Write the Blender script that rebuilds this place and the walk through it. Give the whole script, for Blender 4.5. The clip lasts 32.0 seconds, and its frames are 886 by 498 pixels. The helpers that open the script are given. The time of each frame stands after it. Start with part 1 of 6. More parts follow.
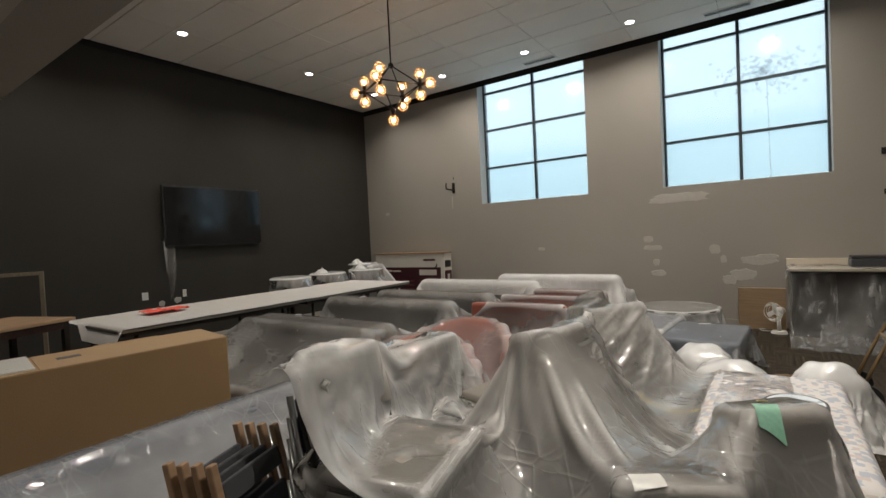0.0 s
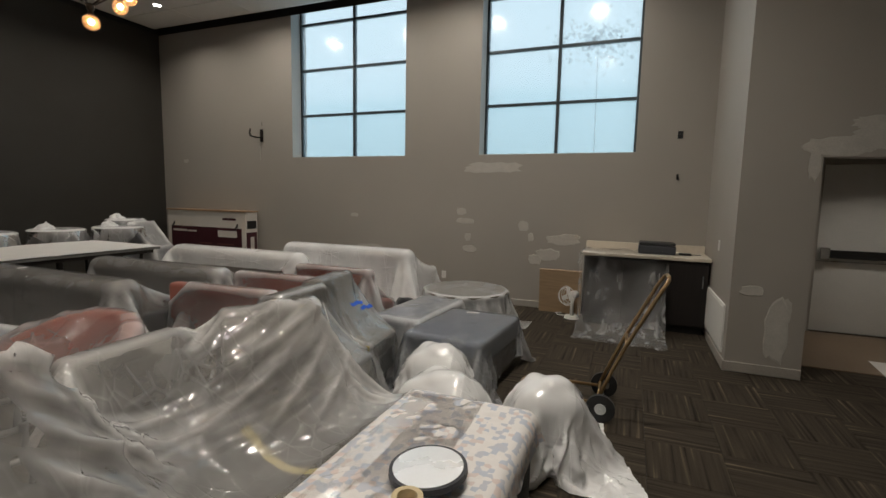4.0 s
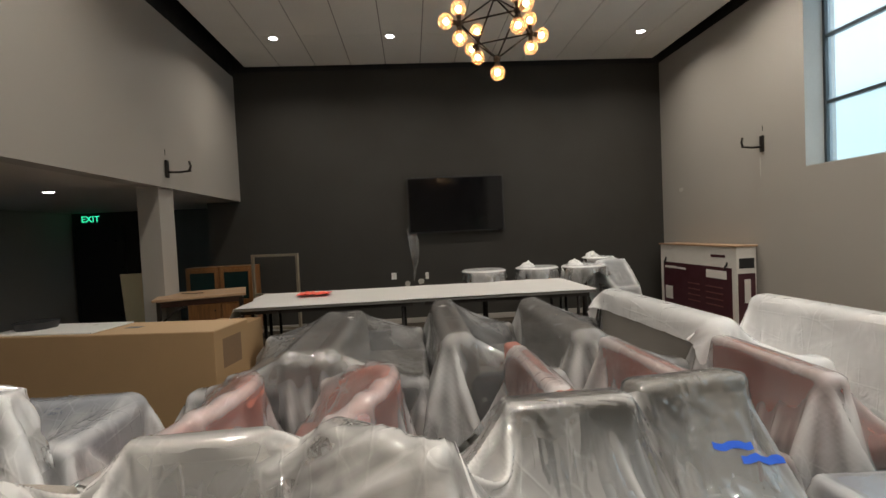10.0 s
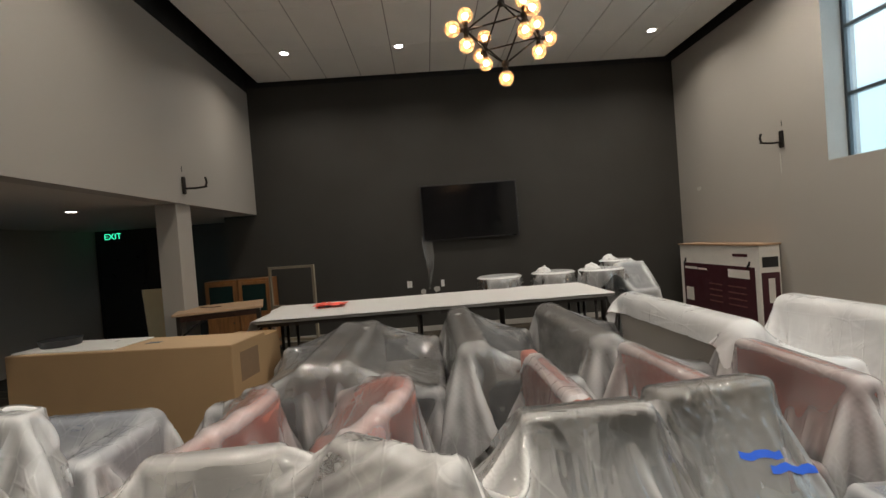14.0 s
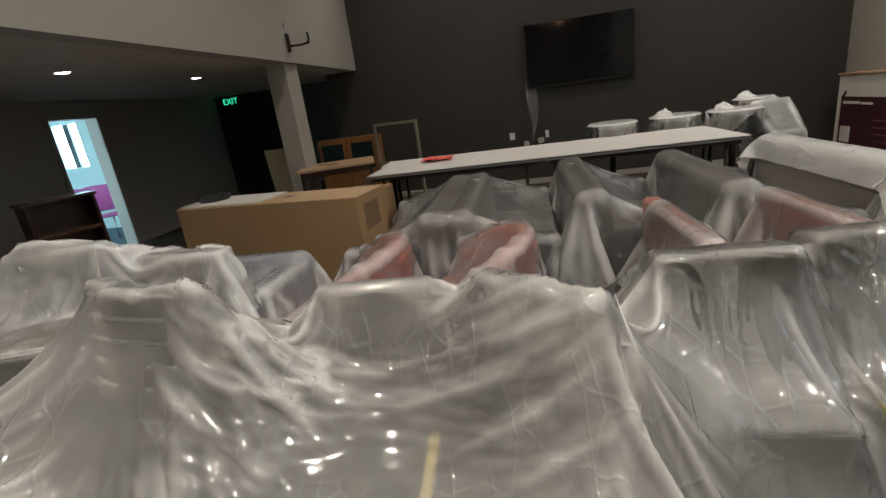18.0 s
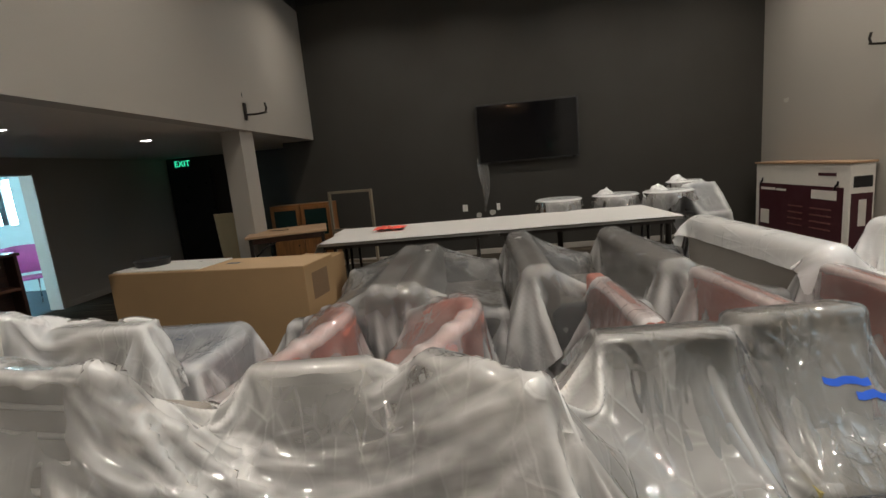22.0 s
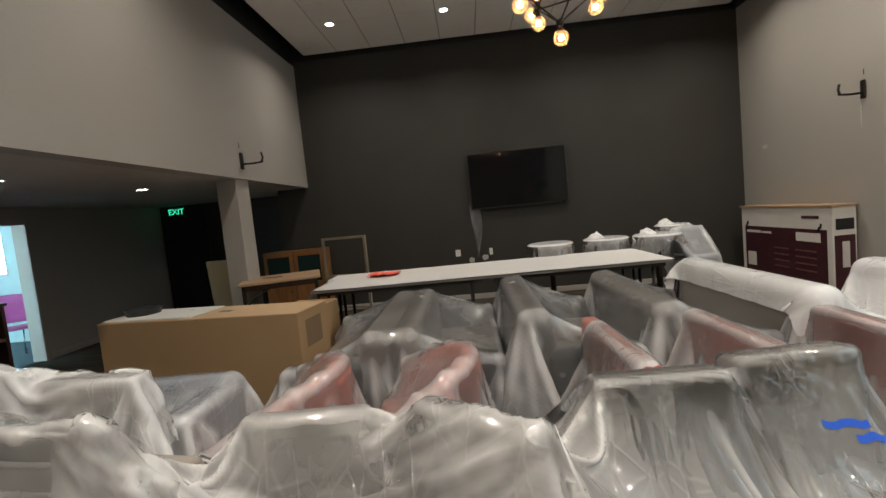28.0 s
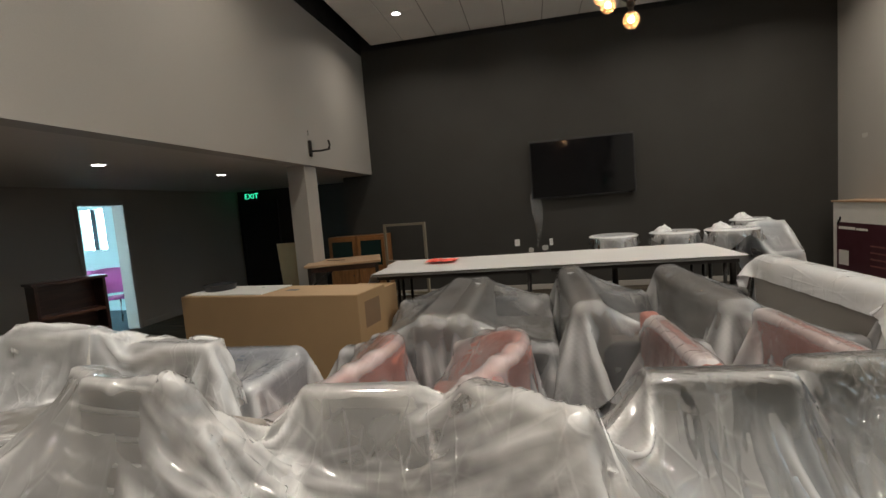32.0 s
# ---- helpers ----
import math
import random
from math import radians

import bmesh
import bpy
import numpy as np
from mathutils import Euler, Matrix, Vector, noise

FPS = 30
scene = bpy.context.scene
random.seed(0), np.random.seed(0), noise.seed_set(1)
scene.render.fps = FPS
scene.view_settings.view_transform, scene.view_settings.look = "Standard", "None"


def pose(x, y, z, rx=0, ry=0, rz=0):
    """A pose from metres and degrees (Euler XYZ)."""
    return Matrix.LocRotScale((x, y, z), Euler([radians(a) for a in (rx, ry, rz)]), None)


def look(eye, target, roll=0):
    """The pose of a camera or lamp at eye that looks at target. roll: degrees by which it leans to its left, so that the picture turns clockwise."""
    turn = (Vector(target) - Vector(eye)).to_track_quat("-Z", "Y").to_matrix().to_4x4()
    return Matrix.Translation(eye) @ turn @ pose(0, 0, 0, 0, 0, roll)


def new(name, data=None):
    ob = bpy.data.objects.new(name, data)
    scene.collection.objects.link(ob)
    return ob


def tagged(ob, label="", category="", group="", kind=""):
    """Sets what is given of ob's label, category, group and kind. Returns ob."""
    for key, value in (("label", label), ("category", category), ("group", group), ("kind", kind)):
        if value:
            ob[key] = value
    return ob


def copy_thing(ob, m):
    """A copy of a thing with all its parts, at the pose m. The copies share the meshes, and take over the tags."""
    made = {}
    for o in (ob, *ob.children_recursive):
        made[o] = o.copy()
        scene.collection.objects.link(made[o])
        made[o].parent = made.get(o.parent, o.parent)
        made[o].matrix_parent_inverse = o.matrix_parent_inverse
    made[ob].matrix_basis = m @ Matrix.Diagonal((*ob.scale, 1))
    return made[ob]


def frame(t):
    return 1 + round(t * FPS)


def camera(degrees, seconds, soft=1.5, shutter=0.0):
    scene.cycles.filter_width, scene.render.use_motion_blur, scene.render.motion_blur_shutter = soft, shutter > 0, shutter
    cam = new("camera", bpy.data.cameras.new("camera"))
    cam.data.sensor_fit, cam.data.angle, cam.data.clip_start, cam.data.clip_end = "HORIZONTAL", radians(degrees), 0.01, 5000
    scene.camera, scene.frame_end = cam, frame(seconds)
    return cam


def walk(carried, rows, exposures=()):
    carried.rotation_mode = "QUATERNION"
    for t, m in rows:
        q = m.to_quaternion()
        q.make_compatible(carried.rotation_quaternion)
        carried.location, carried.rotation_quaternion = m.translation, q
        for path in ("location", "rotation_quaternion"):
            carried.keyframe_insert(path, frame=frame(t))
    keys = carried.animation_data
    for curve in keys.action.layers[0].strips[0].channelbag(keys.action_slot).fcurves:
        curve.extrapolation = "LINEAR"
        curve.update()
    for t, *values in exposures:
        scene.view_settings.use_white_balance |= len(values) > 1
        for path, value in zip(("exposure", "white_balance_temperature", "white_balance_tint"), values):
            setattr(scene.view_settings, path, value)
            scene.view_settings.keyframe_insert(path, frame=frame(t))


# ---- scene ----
cam = camera(87.0, 32.0)
PATH = [
    (0, (8.014, -8.371, 1.581), (6.868, -6.732, 1.527), -2.8),
    (0.5, (8.006, -8.238, 1.561), (6.939, -6.555, 1.398), -1.6),
    (1, (8.007, -8.043, 1.557), (7.133, -6.264, 1.29), -0.3),
    (1.5, (8.149, -7.863, 1.555), (7.512, -5.996, 1.229), 0.1),
    (2, (8.336, -7.696, 1.575), (7.747, -5.812, 1.253), 0.3),
    (2.5, (8.391, -7.458, 1.552), (7.83, -5.567, 1.219), 0.3),
    (3, (8.473, -7.19, 1.573), (7.869, -5.306, 1.283), 0.9),
    (3.5, (8.631, -6.977, 1.571), (7.911, -5.126, 1.34), 2.0),
    (5.5, (8.901, -5.852, 1.63), (8.107, -4.029, 1.423), -2.0),
    (6, (8.806, -5.629, 1.624), (7.842, -3.894, 1.381), -4.2),
    (6.5, (8.709, -5.451, 1.617), (7.511, -3.868, 1.378), -3.5),
    (7, (8.708, -5.306, 1.634), (7.208, -3.992, 1.485), -3.6),
    (7.5, (8.727, -5.155, 1.636), (6.985, -4.173, 1.568), -2.5),
    (8, (8.623, -5.037, 1.607), (6.815, -4.19, 1.501), -1.7),
    (8.5, (8.503, -4.971, 1.614), (6.666, -4.188, 1.497), 0.0),
    (9, (8.467, -4.922, 1.62), (6.572, -4.291, 1.509), -0.3),
    (9.5, (8.501, -4.811, 1.631), (6.532, -4.466, 1.569), -1.6),
    (10, (8.496, -4.74, 1.613), (6.501, -4.608, 1.544), -2.7),
    (10.5, (8.488, -4.74, 1.621), (6.491, -4.828, 1.564), -4.3),
    (11, (8.485, -4.825, 1.641), (6.49, -4.966, 1.618), -3.1),
    (11.5, (8.461, -4.875, 1.636), (6.462, -4.931, 1.622), -1.5),
    (12, (8.456, -4.901, 1.626), (6.456, -4.894, 1.605), -2.1),
    (12.5, (8.452, -4.911, 1.617), (6.454, -4.835, 1.569), -1.7),
    (13, (8.483, -4.826, 1.634), (6.485, -4.743, 1.611), -2.3),
    (13.5, (8.481, -4.736, 1.63), (6.483, -4.651, 1.611), -4.1),
    (14, (8.473, -4.711, 1.623), (6.474, -4.647, 1.586), -4.4),
    (14.5, (8.47, -4.709, 1.621), (6.479, -4.522, 1.564), -3.6),
    (16.5, (8.482, -4.71, 1.58), (6.664, -4.17, 0.946), -5.1),
    (17, (8.484, -4.824, 1.587), (6.596, -4.761, 0.931), -7.3),
    (17.5, (8.506, -4.874, 1.601), (6.634, -5.175, 0.966), -8.3),
    (18, (8.509, -4.858, 1.6), (6.638, -5.241, 1.005), -7.8),
    (18.5, (8.516, -4.843, 1.612), (6.632, -5.244, 1.072), -8.1),
    (19, (8.521, -4.835, 1.612), (6.63, -5.255, 1.115), -8.2),
    (19.5, (8.522, -4.824, 1.62), (6.613, -5.196, 1.155), -7.4),
    (20, (8.521, -4.815, 1.626), (6.589, -5.11, 1.203), -6.1),
    (20.5, (8.499, -4.803, 1.618), (6.557, -5.028, 1.194), -5.8),
    (21, (8.497, -4.796, 1.613), (6.555, -4.974, 1.17), -6.1),
    (21.5, (8.49, -4.799, 1.617), (6.543, -4.96, 1.189), -5.7),
    (22, (8.472, -4.812, 1.631), (6.509, -4.986, 1.288), -5.3),
    (22.5, (8.466, -4.806, 1.63), (6.496, -4.973, 1.33), -4.9),
    (23, (8.463, -4.799, 1.62), (6.493, -4.914, 1.297), -4.5),
    (23.5, (8.472, -4.782, 1.62), (6.502, -4.742, 1.276), -3.2),
    (24, (8.477, -4.77, 1.618), (6.516, -4.61, 1.259), -3.0),
    (24.5, (8.48, -4.756, 1.616), (6.534, -4.478, 1.243), -2.9),
    (26.5, (8.48, -4.769, 1.624), (6.516, -4.559, 1.313), -6.1),
    (27, (8.482, -4.783, 1.628), (6.508, -4.641, 1.345), -6.2),
    (27.5, (8.495, -4.811, 1.638), (6.506, -4.815, 1.431), -5.8),
    (28, (8.497, -4.826, 1.642), (6.507, -4.951, 1.485), -5.7),
    (28.5, (8.486, -4.827, 1.632), (6.51, -5.097, 1.489), -5.8),
    (29, (8.475, -4.819, 1.634), (6.493, -5.056, 1.513), -5.6),
    (29.5, (8.475, -4.787, 1.644), (6.479, -4.855, 1.532), -3.6),
    (30, (8.475, -4.726, 1.637), (6.483, -4.593, 1.519), -3.2),
    (30.5, (8.494, -4.66, 1.631), (6.511, -4.418, 1.527), -3.6),
    (31, (8.517, -4.641, 1.63), (6.524, -4.513, 1.517), -3.9),
    (31.5, (8.523, -4.694, 1.624), (6.533, -4.823, 1.469), -4.4),
    (32, (8.527, -4.789, 1.626), (6.572, -5.174, 1.446), -4.6),
]
walk(cam, [(t, look(eye, target, roll)) for t, eye, target, roll in PATH],
     [(0.0, -0.08), (1.0, -0.24), (3.0, -0.36), (6.0, -0.42), (8.0, -0.10), (9.0, 0.02), (10.0, 0.28), (11.0, 0.38), (12.0, 0.42), (13.0, 0.34), (14.5, 0.27), (17.0, -0.04), (19.0, 0.08), (23.0, 0.18), (24.0, 0.16), (27.0, 0.22), (28.0, 0.30), (30.0, 0.22), (31.0, 0.04), (32.0, 0.26)])

# ---------------------------------------------------------------- world and light
scene.view_settings.exposure = 0.0
world = bpy.data.worlds.new("world")
scene.world = world
world.use_nodes = True
wn = world.node_tree.nodes
sky = wn.new("ShaderNodeTexSky")
sky.sky_type, sky.sun_disc, sky.sun_elevation, sky.sun_rotation = "NISHITA", False, radians(28), radians(20)
wn["Background"].inputs["Strength"].default_value = 0.06
world.node_tree.links.new(sky.outputs[0], wn["Background"].inputs["Color"])
sun_data = bpy.data.lights.new("sun", "SUN")
sun_data.energy, sun_data.angle, sun_data.color = 0.6, radians(12), (1, 0.97, 0.92)
sun_ob = new("sun", sun_data)
sun_ob.matrix_world = look((6, 30, 20), (6, 0, 0))

CEIL, LOW = 4.62, 2.33
WARM = (1.0, 0.80, 0.58)


def lamp_disc(x, y, z, watts, size=0.14, color=(1.0, 0.92, 0.81), spread=105):
    d = bpy.data.lights.new("downlight_lamp", "AREA")
    d.shape, d.size, d.energy, d.color, d.spread = "DISK", size, watts, color, radians(spread)
    ob = new("downlight_lamp", d)
    ob.location = (x, y, z)
    return ob


HIGH_LIGHTS = [(1.3, -1.0), (1.3, -2.7), (1.3, -4.92), (1.3, -6.65), (3.0, -0.95), (4.7, -0.95), (6.4, -0.95),
               (8.1, -0.95), (4.7, -6.65), (8.1, -6.65), (8.1, -3.6)]
LOW_LIGHTS = [(2.5, -9.1), (4.43, -9.1), (6.4, -9.1), (8.35, -9.1)]
for hx, hy in HIGH_LIGHTS:
    by_wall = hx < 2 or hy > -1
    lamp_disc(hx, hy, CEIL - 0.012, 15 if hx < 2 else 23 if by_wall else 17 if hx < 5 else 58, spread=142 if hx < 2 else 160 if by_wall else 150)
for hx, hy in LOW_LIGHTS[:2]:
    lamp_disc(hx, hy, LOW - 0.012, 1.8, color=(1, 0.9, 0.8))
for hx, hy in LOW_LIGHTS[2:]:
    lamp_disc(hx, hy, LOW - 0.012, 10)


# ---------------------------------------------------------------- materials
def nodes_of(name):
    m = bpy.data.materials.new(name)
    m.use_nodes = True
    nt = m.node_tree
    return m, nt, nt.nodes["Principled BSDF"]


def surface(name, color, rough=0.6, metal=0.0, vary=0.12, scale=6.0, grain=60.0, bump=0.15, spec=0.5, coords="Object", per_object=0.0, coat=0.0):
    """A painted or plain surface: colour that varies at two scales, with fine relief."""
    m, nt, b = nodes_of(name)
    n, l = nt.nodes, nt.links
    tc = n.new("ShaderNodeTexCoord")
    big, small = n.new("ShaderNodeTexNoise"), n.new("ShaderNodeTexNoise")
    big.inputs["Scale"].default_value, small.inputs["Scale"].default_value = scale, grain
    big.inputs["Detail"].default_value, small.inputs["Detail"].default_value = 5, 3
    for q in (big, small):
        l.new(tc.outputs[coords], q.inputs["Vector"])
    add = n.new("ShaderNodeMath"); add.operation = "ADD"
    l.new(big.outputs[0], add.inputs[0]); l.new(small.outputs[0], add.inputs[1])
    rng = n.new("ShaderNodeMapRange")
    rng.inputs["From Min"].default_value, rng.inputs["From Max"].default_value = 0.6, 1.4
    rng.inputs["To Min"].default_value, rng.inputs["To Max"].default_value = 1 - vary, 1 + vary
    l.new(add.outputs[0], rng.inputs["Value"])
    last = rng.outputs[0]
    if per_object:
        info = n.new("ShaderNodeObjectInfo")
        r2 = n.new("ShaderNodeMapRange")
        r2.inputs["To Min"].default_value, r2.inputs["To Max"].default_value = 1 - per_object, 1 + per_object
        l.new(info.outputs["Random"], r2.inputs["Value"])
        mul = n.new("ShaderNodeMath"); mul.operation = "MULTIPLY"
        l.new(last, mul.inputs[0]); l.new(r2.outputs[0], mul.inputs[1])
        last = mul.outputs[0]
    vm = n.new("ShaderNodeVectorMath"); vm.operation = "SCALE"
    vm.inputs[0].default_value = color
    l.new(last, vm.inputs["Scale"])
    l.new(vm.outputs[0], b.inputs["Base Color"])
    rr = n.new("ShaderNodeMapRange")
    rr.inputs["From Min"].default_value, rr.inputs["From Max"].default_value = 0.3, 0.7
    rr.inputs["To Min"].default_value, rr.inputs["To Max"].default_value = max(rough - 0.08, 0.03), min(rough + 0.08, 1)
    l.new(big.outputs[0], rr.inputs["Value"]); l.new(rr.outputs[0], b.inputs["Roughness"])
    b.inputs["Metallic"].default_value = metal
    b.inputs["Specular IOR Level"].default_value = spec
    b.inputs["Coat Weight"].default_value = coat
    if bump:
        bp = n.new("ShaderNodeBump")
        bp.inputs["Strength"].default_value, bp.inputs["Distance"].default_value = bump, 0.004
        l.new(small.outputs[0], bp.inputs["Height"]); l.new(bp.outputs[0], b.inputs["Normal"])
    return m


def fabric(name, color, weave=420.0, vary=0.16, rough=0.9):
    m = surface(name, color, rough, 0, vary, 4, weave, 0.5, 0.2)
    m.node_tree.nodes["Principled BSDF"].inputs["Sheen Weight"].default_value = 0.25
    return m


def wood(name, color, dark=0.55, scale=3.0, rough=0.45, axis=0):
    m, nt, b = nodes_of(name)
    n, l = nt.nodes, nt.links
    tc, mp = n.new("ShaderNodeTexCoord"), n.new("ShaderNodeMapping")
    s = [scale * 6] * 3
    s[axis] = scale * 0.5
    mp.inputs["Scale"].default_value = s
    l.new(tc.outputs["Object"], mp.inputs["Vector"])
    no = n.new("ShaderNodeTexNoise")
    no.inputs["Scale"].default_value, no.inputs["Detail"].default_value, no.inputs["Distortion"].default_value = 1.6, 8, 1.2
    l.new(mp.outputs[0], no.inputs["Vector"])
    ramp = n.new("ShaderNodeValToRGB")
    ramp.color_ramp.elements[0].position, ramp.color_ramp.elements[1].position = 0.35, 0.68
    ramp.color_ramp.elements[0].color = (*[c * dark for c in color], 1)
    ramp.color_ramp.elements[1].color = (*color, 1)
    l.new(no.outputs[0], ramp.inputs[0]); l.new(ramp.outputs[0], b.inputs["Base Color"])
    b.inputs["Roughness"].default_value = rough
    bp = n.new("ShaderNodeBump"); bp.inputs["Strength"].default_value, bp.inputs["Distance"].default_value = 0.2, 0.002
    l.new(no.outputs[0], bp.inputs["Height"]); l.new(bp.outputs[0], b.inputs["Normal"])
    return m


def glow(name, color, strength):
    m, nt, b = nodes_of(name)
    b.inputs["Base Color"].default_value = (*color, 1)
    b.inputs["Emission Color"].default_value = (*color, 1)
    b.inputs["Emission Strength"].default_value = strength
    return m


def film(name, clear=0.5, tint=(0.86, 0.86, 0.86), gloss=0.22, rough=0.16, crinkle=0.5, sheen=0.3, fine=1.0, whiten=0.5, through_light=0.4):
    """Thin polythene sheeting: part clear, part milky, with a satin sheen and sharp shine on its creases."""
    m, nt, b = nodes_of(name)
    n, l = nt.nodes, nt.links
    n.remove(b)
    out = n["Material Output"]
    tc = n.new("ShaderNodeTexCoord")

    def math_node(op, x, y=None, clamp=False):
        k = n.new("ShaderNodeMath"); k.operation, k.use_clamp = op, clamp
        for i, v in enumerate((x, y)):
            if v is None:
                continue
            if isinstance(v, (int, float)):
                k.inputs[i].default_value = v
            else:
                l.new(v, k.inputs[i])
        return k.outputs[0]

    def field(turn, stretch, scale, detail, warp):
        mp = n.new("ShaderNodeMapping")
        mp.inputs["Rotation"].default_value, mp.inputs["Scale"].default_value = [radians(t) for t in turn], stretch
        l.new(tc.outputs["Object"], mp.inputs["Vector"])
        q = n.new("ShaderNodeTexNoise")
        q.inputs["Scale"].default_value, q.inputs["Detail"].default_value, q.inputs["Distortion"].default_value = scale, detail, warp
        l.new(mp.outputs[0], q.inputs["Vector"])
        return q.outputs[0]

    def crease(turn, stretch, scale):
        mp = n.new("ShaderNodeMapping")
        mp.inputs["Rotation"].default_value, mp.inputs["Scale"].default_value = [radians(t) for t in turn], stretch
        l.new(tc.outputs["Object"], mp.inputs["Vector"])
        q = n.new("ShaderNodeTexVoronoi"); q.feature = "DISTANCE_TO_EDGE"
        q.inputs["Scale"].default_value = scale
        l.new(mp.outputs[0], q.inputs["Vector"])
        return math_node("SUBTRACT", 1.0, math_node("MULTIPLY", q.outputs["Distance"], 20.0), True)

    patch = n.new("ShaderNodeMapRange")
    patch.inputs["From Min"].default_value, patch.inputs["From Max"].default_value = 0.42, 0.60
    l.new(field((0, 0, 0), (1, 1, 1), 2.6, 2, 0), patch.inputs["Value"])
    waves = math_node("MULTIPLY", field((20, 0, 30), (1.6, 0.5, 0.7), 5.0, 1.5, 0.3), 0.35)
    lines = math_node("ADD", crease((0, 20, 25), (2.2, 2.0, 0.3), 2.6 * fine), crease((30, 0, -50), (0.35, 2.4, 1.4), 2.8 * fine))
    lines = math_node("MULTIPLY", math_node("MULTIPLY", lines, patch.outputs[0]), 0.3)
    facets = n.new("ShaderNodeTexVoronoi"); facets.feature = "F1"
    facets.inputs["Scale"].default_value = 8.0 * fine
    bent = n.new("ShaderNodeVectorMath"); bent.operation = "ADD"
    wob = n.new("ShaderNodeTexNoise"); wob.inputs["Scale"].default_value = 5.0
    shrink = n.new("ShaderNodeVectorMath"); shrink.operation = "SCALE"; shrink.inputs["Scale"].default_value = 0.25
    l.new(tc.outputs["Object"], wob.inputs["Vector"]); l.new(wob.outputs["Color"], shrink.inputs[0])
    l.new(tc.outputs["Object"], bent.inputs[0]); l.new(shrink.outputs[0], bent.inputs[1]); l.new(bent.outputs[0], facets.inputs["Vector"])
    crushed = math_node("MULTIPLY", math_node("MULTIPLY", facets.outputs["Distance"], patch.outputs[0]), 0.5)
    height = math_node("ADD", math_node("ADD", waves, lines), crushed)
    bp = n.new("ShaderNodeBump"); bp.inputs["Strength"].default_value, bp.inputs["Distance"].default_value = crinkle, 0.016
    l.new(height, bp.inputs["Height"])
    dif, tr, gl, sat, cl = (n.new("ShaderNodeBsdf" + k) for k in ("Diffuse", "Translucent", "Glossy", "Glossy", "Transparent"))
    dif.inputs["Color"].default_value = (*tint, 1); tr.inputs["Color"].default_value = (*tint, 1)
    gl.inputs["Roughness"].default_value, sat.inputs["Roughness"].default_value = rough, 0.42
    for q in (dif, tr, gl, sat):
        l.new(bp.outputs[0], q.inputs["Normal"])
    m0, m1, m2, m3 = (n.new("ShaderNodeMixShader") for _ in range(4))
    m0.inputs[0].default_value = through_light
    l.new(dif.outputs[0], m0.inputs[1]); l.new(tr.outputs[0], m0.inputs[2])
    m1.inputs[0].default_value = sheen
    l.new(m0.outputs[0], m1.inputs[1]); l.new(sat.outputs[0], m1.inputs[2])
    r = n.new("ShaderNodeMapRange")
    r.inputs["From Min"].default_value, r.inputs["From Max"].default_value = 0.3, 0.7
    r.inputs["To Min"].default_value, r.inputs["To Max"].default_value = min(clear + 0.14, 1), max(clear - 0.14, 0)
    l.new(field((0, 0, 0), (1, 1, 1), 1.7, 4, 0), r.inputs["Value"])
    crease_at, loose_at = n.new("ShaderNodeAttribute"), n.new("ShaderNodeAttribute")
    crease_at.attribute_name, loose_at.attribute_name = "crease", "loose"
    cling = math_node("MULTIPLY", math_node("SUBTRACT", 1.0, loose_at.outputs["Fac"]), 0.12)
    # creases turn milkier: bright streaks and veil on the folds put into the colour
    white = math_node("ADD", math_node("MULTIPLY", lines, 0.25), math_node("MULTIPLY", crease_at.outputs["Fac"], whiten))
    l.new(math_node("SUBTRACT", math_node("ADD", r.outputs[0], cling), white, True), m2.inputs[0])
    l.new(m1.outputs[0], m2.inputs[1]); l.new(cl.outputs[0], m2.inputs[2])
    fr = n.new("ShaderNodeFresnel"); fr.inputs["IOR"].default_value = 1.52
    l.new(bp.outputs[0], fr.inputs["Normal"])
    l.new(math_node("ADD", math_node("MULTIPLY", fr.outputs[0], 0.9), gloss * 0.25, True), m3.inputs[0])
    l.new(m2.outputs[0], m3.inputs[1]); l.new(gl.outputs[0], m3.inputs[2])
    l.new(m3.outputs[0], out.inputs["Surface"])
    return m


M_GREIGE = surface("greige_wall_paint", (0.35, 0.325, 0.29), 0.62, vary=0.05, scale=1.3, grain=140, bump=0.25)
M_DARKWALL = surface("dark_brown_wall_paint", (0.034, 0.031, 0.026), 0.8, vary=0.08, scale=1.2, grain=140, bump=0.25)
M_BLACK = surface("black_paint", (0.012, 0.012, 0.012), 0.6, bump=0.05)
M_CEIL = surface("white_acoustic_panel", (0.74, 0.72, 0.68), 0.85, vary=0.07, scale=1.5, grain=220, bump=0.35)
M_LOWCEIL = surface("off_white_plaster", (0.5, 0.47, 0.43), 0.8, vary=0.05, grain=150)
M_BASE = surface("grey_baseboard", (0.36, 0.335, 0.30), 0.5, bump=0.05)
M_PATCH = surface("wall_filler", (0.47, 0.45, 0.41), 0.75, vary=0.12, scale=14, grain=90, bump=0.3)
M_WHITE = surface("white_paint", (0.72, 0.71, 0.68), 0.45, vary=0.04, bump=0.08)
M_FRAME = surface("dark_window_frame", (0.07, 0.085, 0.095), 0.4, 0.5, bump=0.03)
M_REVEAL = surface("reveal_paint", (0.42, 0.42, 0.40), 0.6, vary=0.05)
M_METAL = surface("brushed_steel", (0.45, 0.45, 0.44), 0.32, 0.95, vary=0.08, bump=0.05)
M_DARKMETAL = surface("dark_bronze_metal", (0.035, 0.030, 0.026), 0.42, 0.7, bump=0.05)
M_CHROME = surface("chrome", (0.72, 0.72, 0.72), 0.15, 1.0, vary=0.03, bump=0)
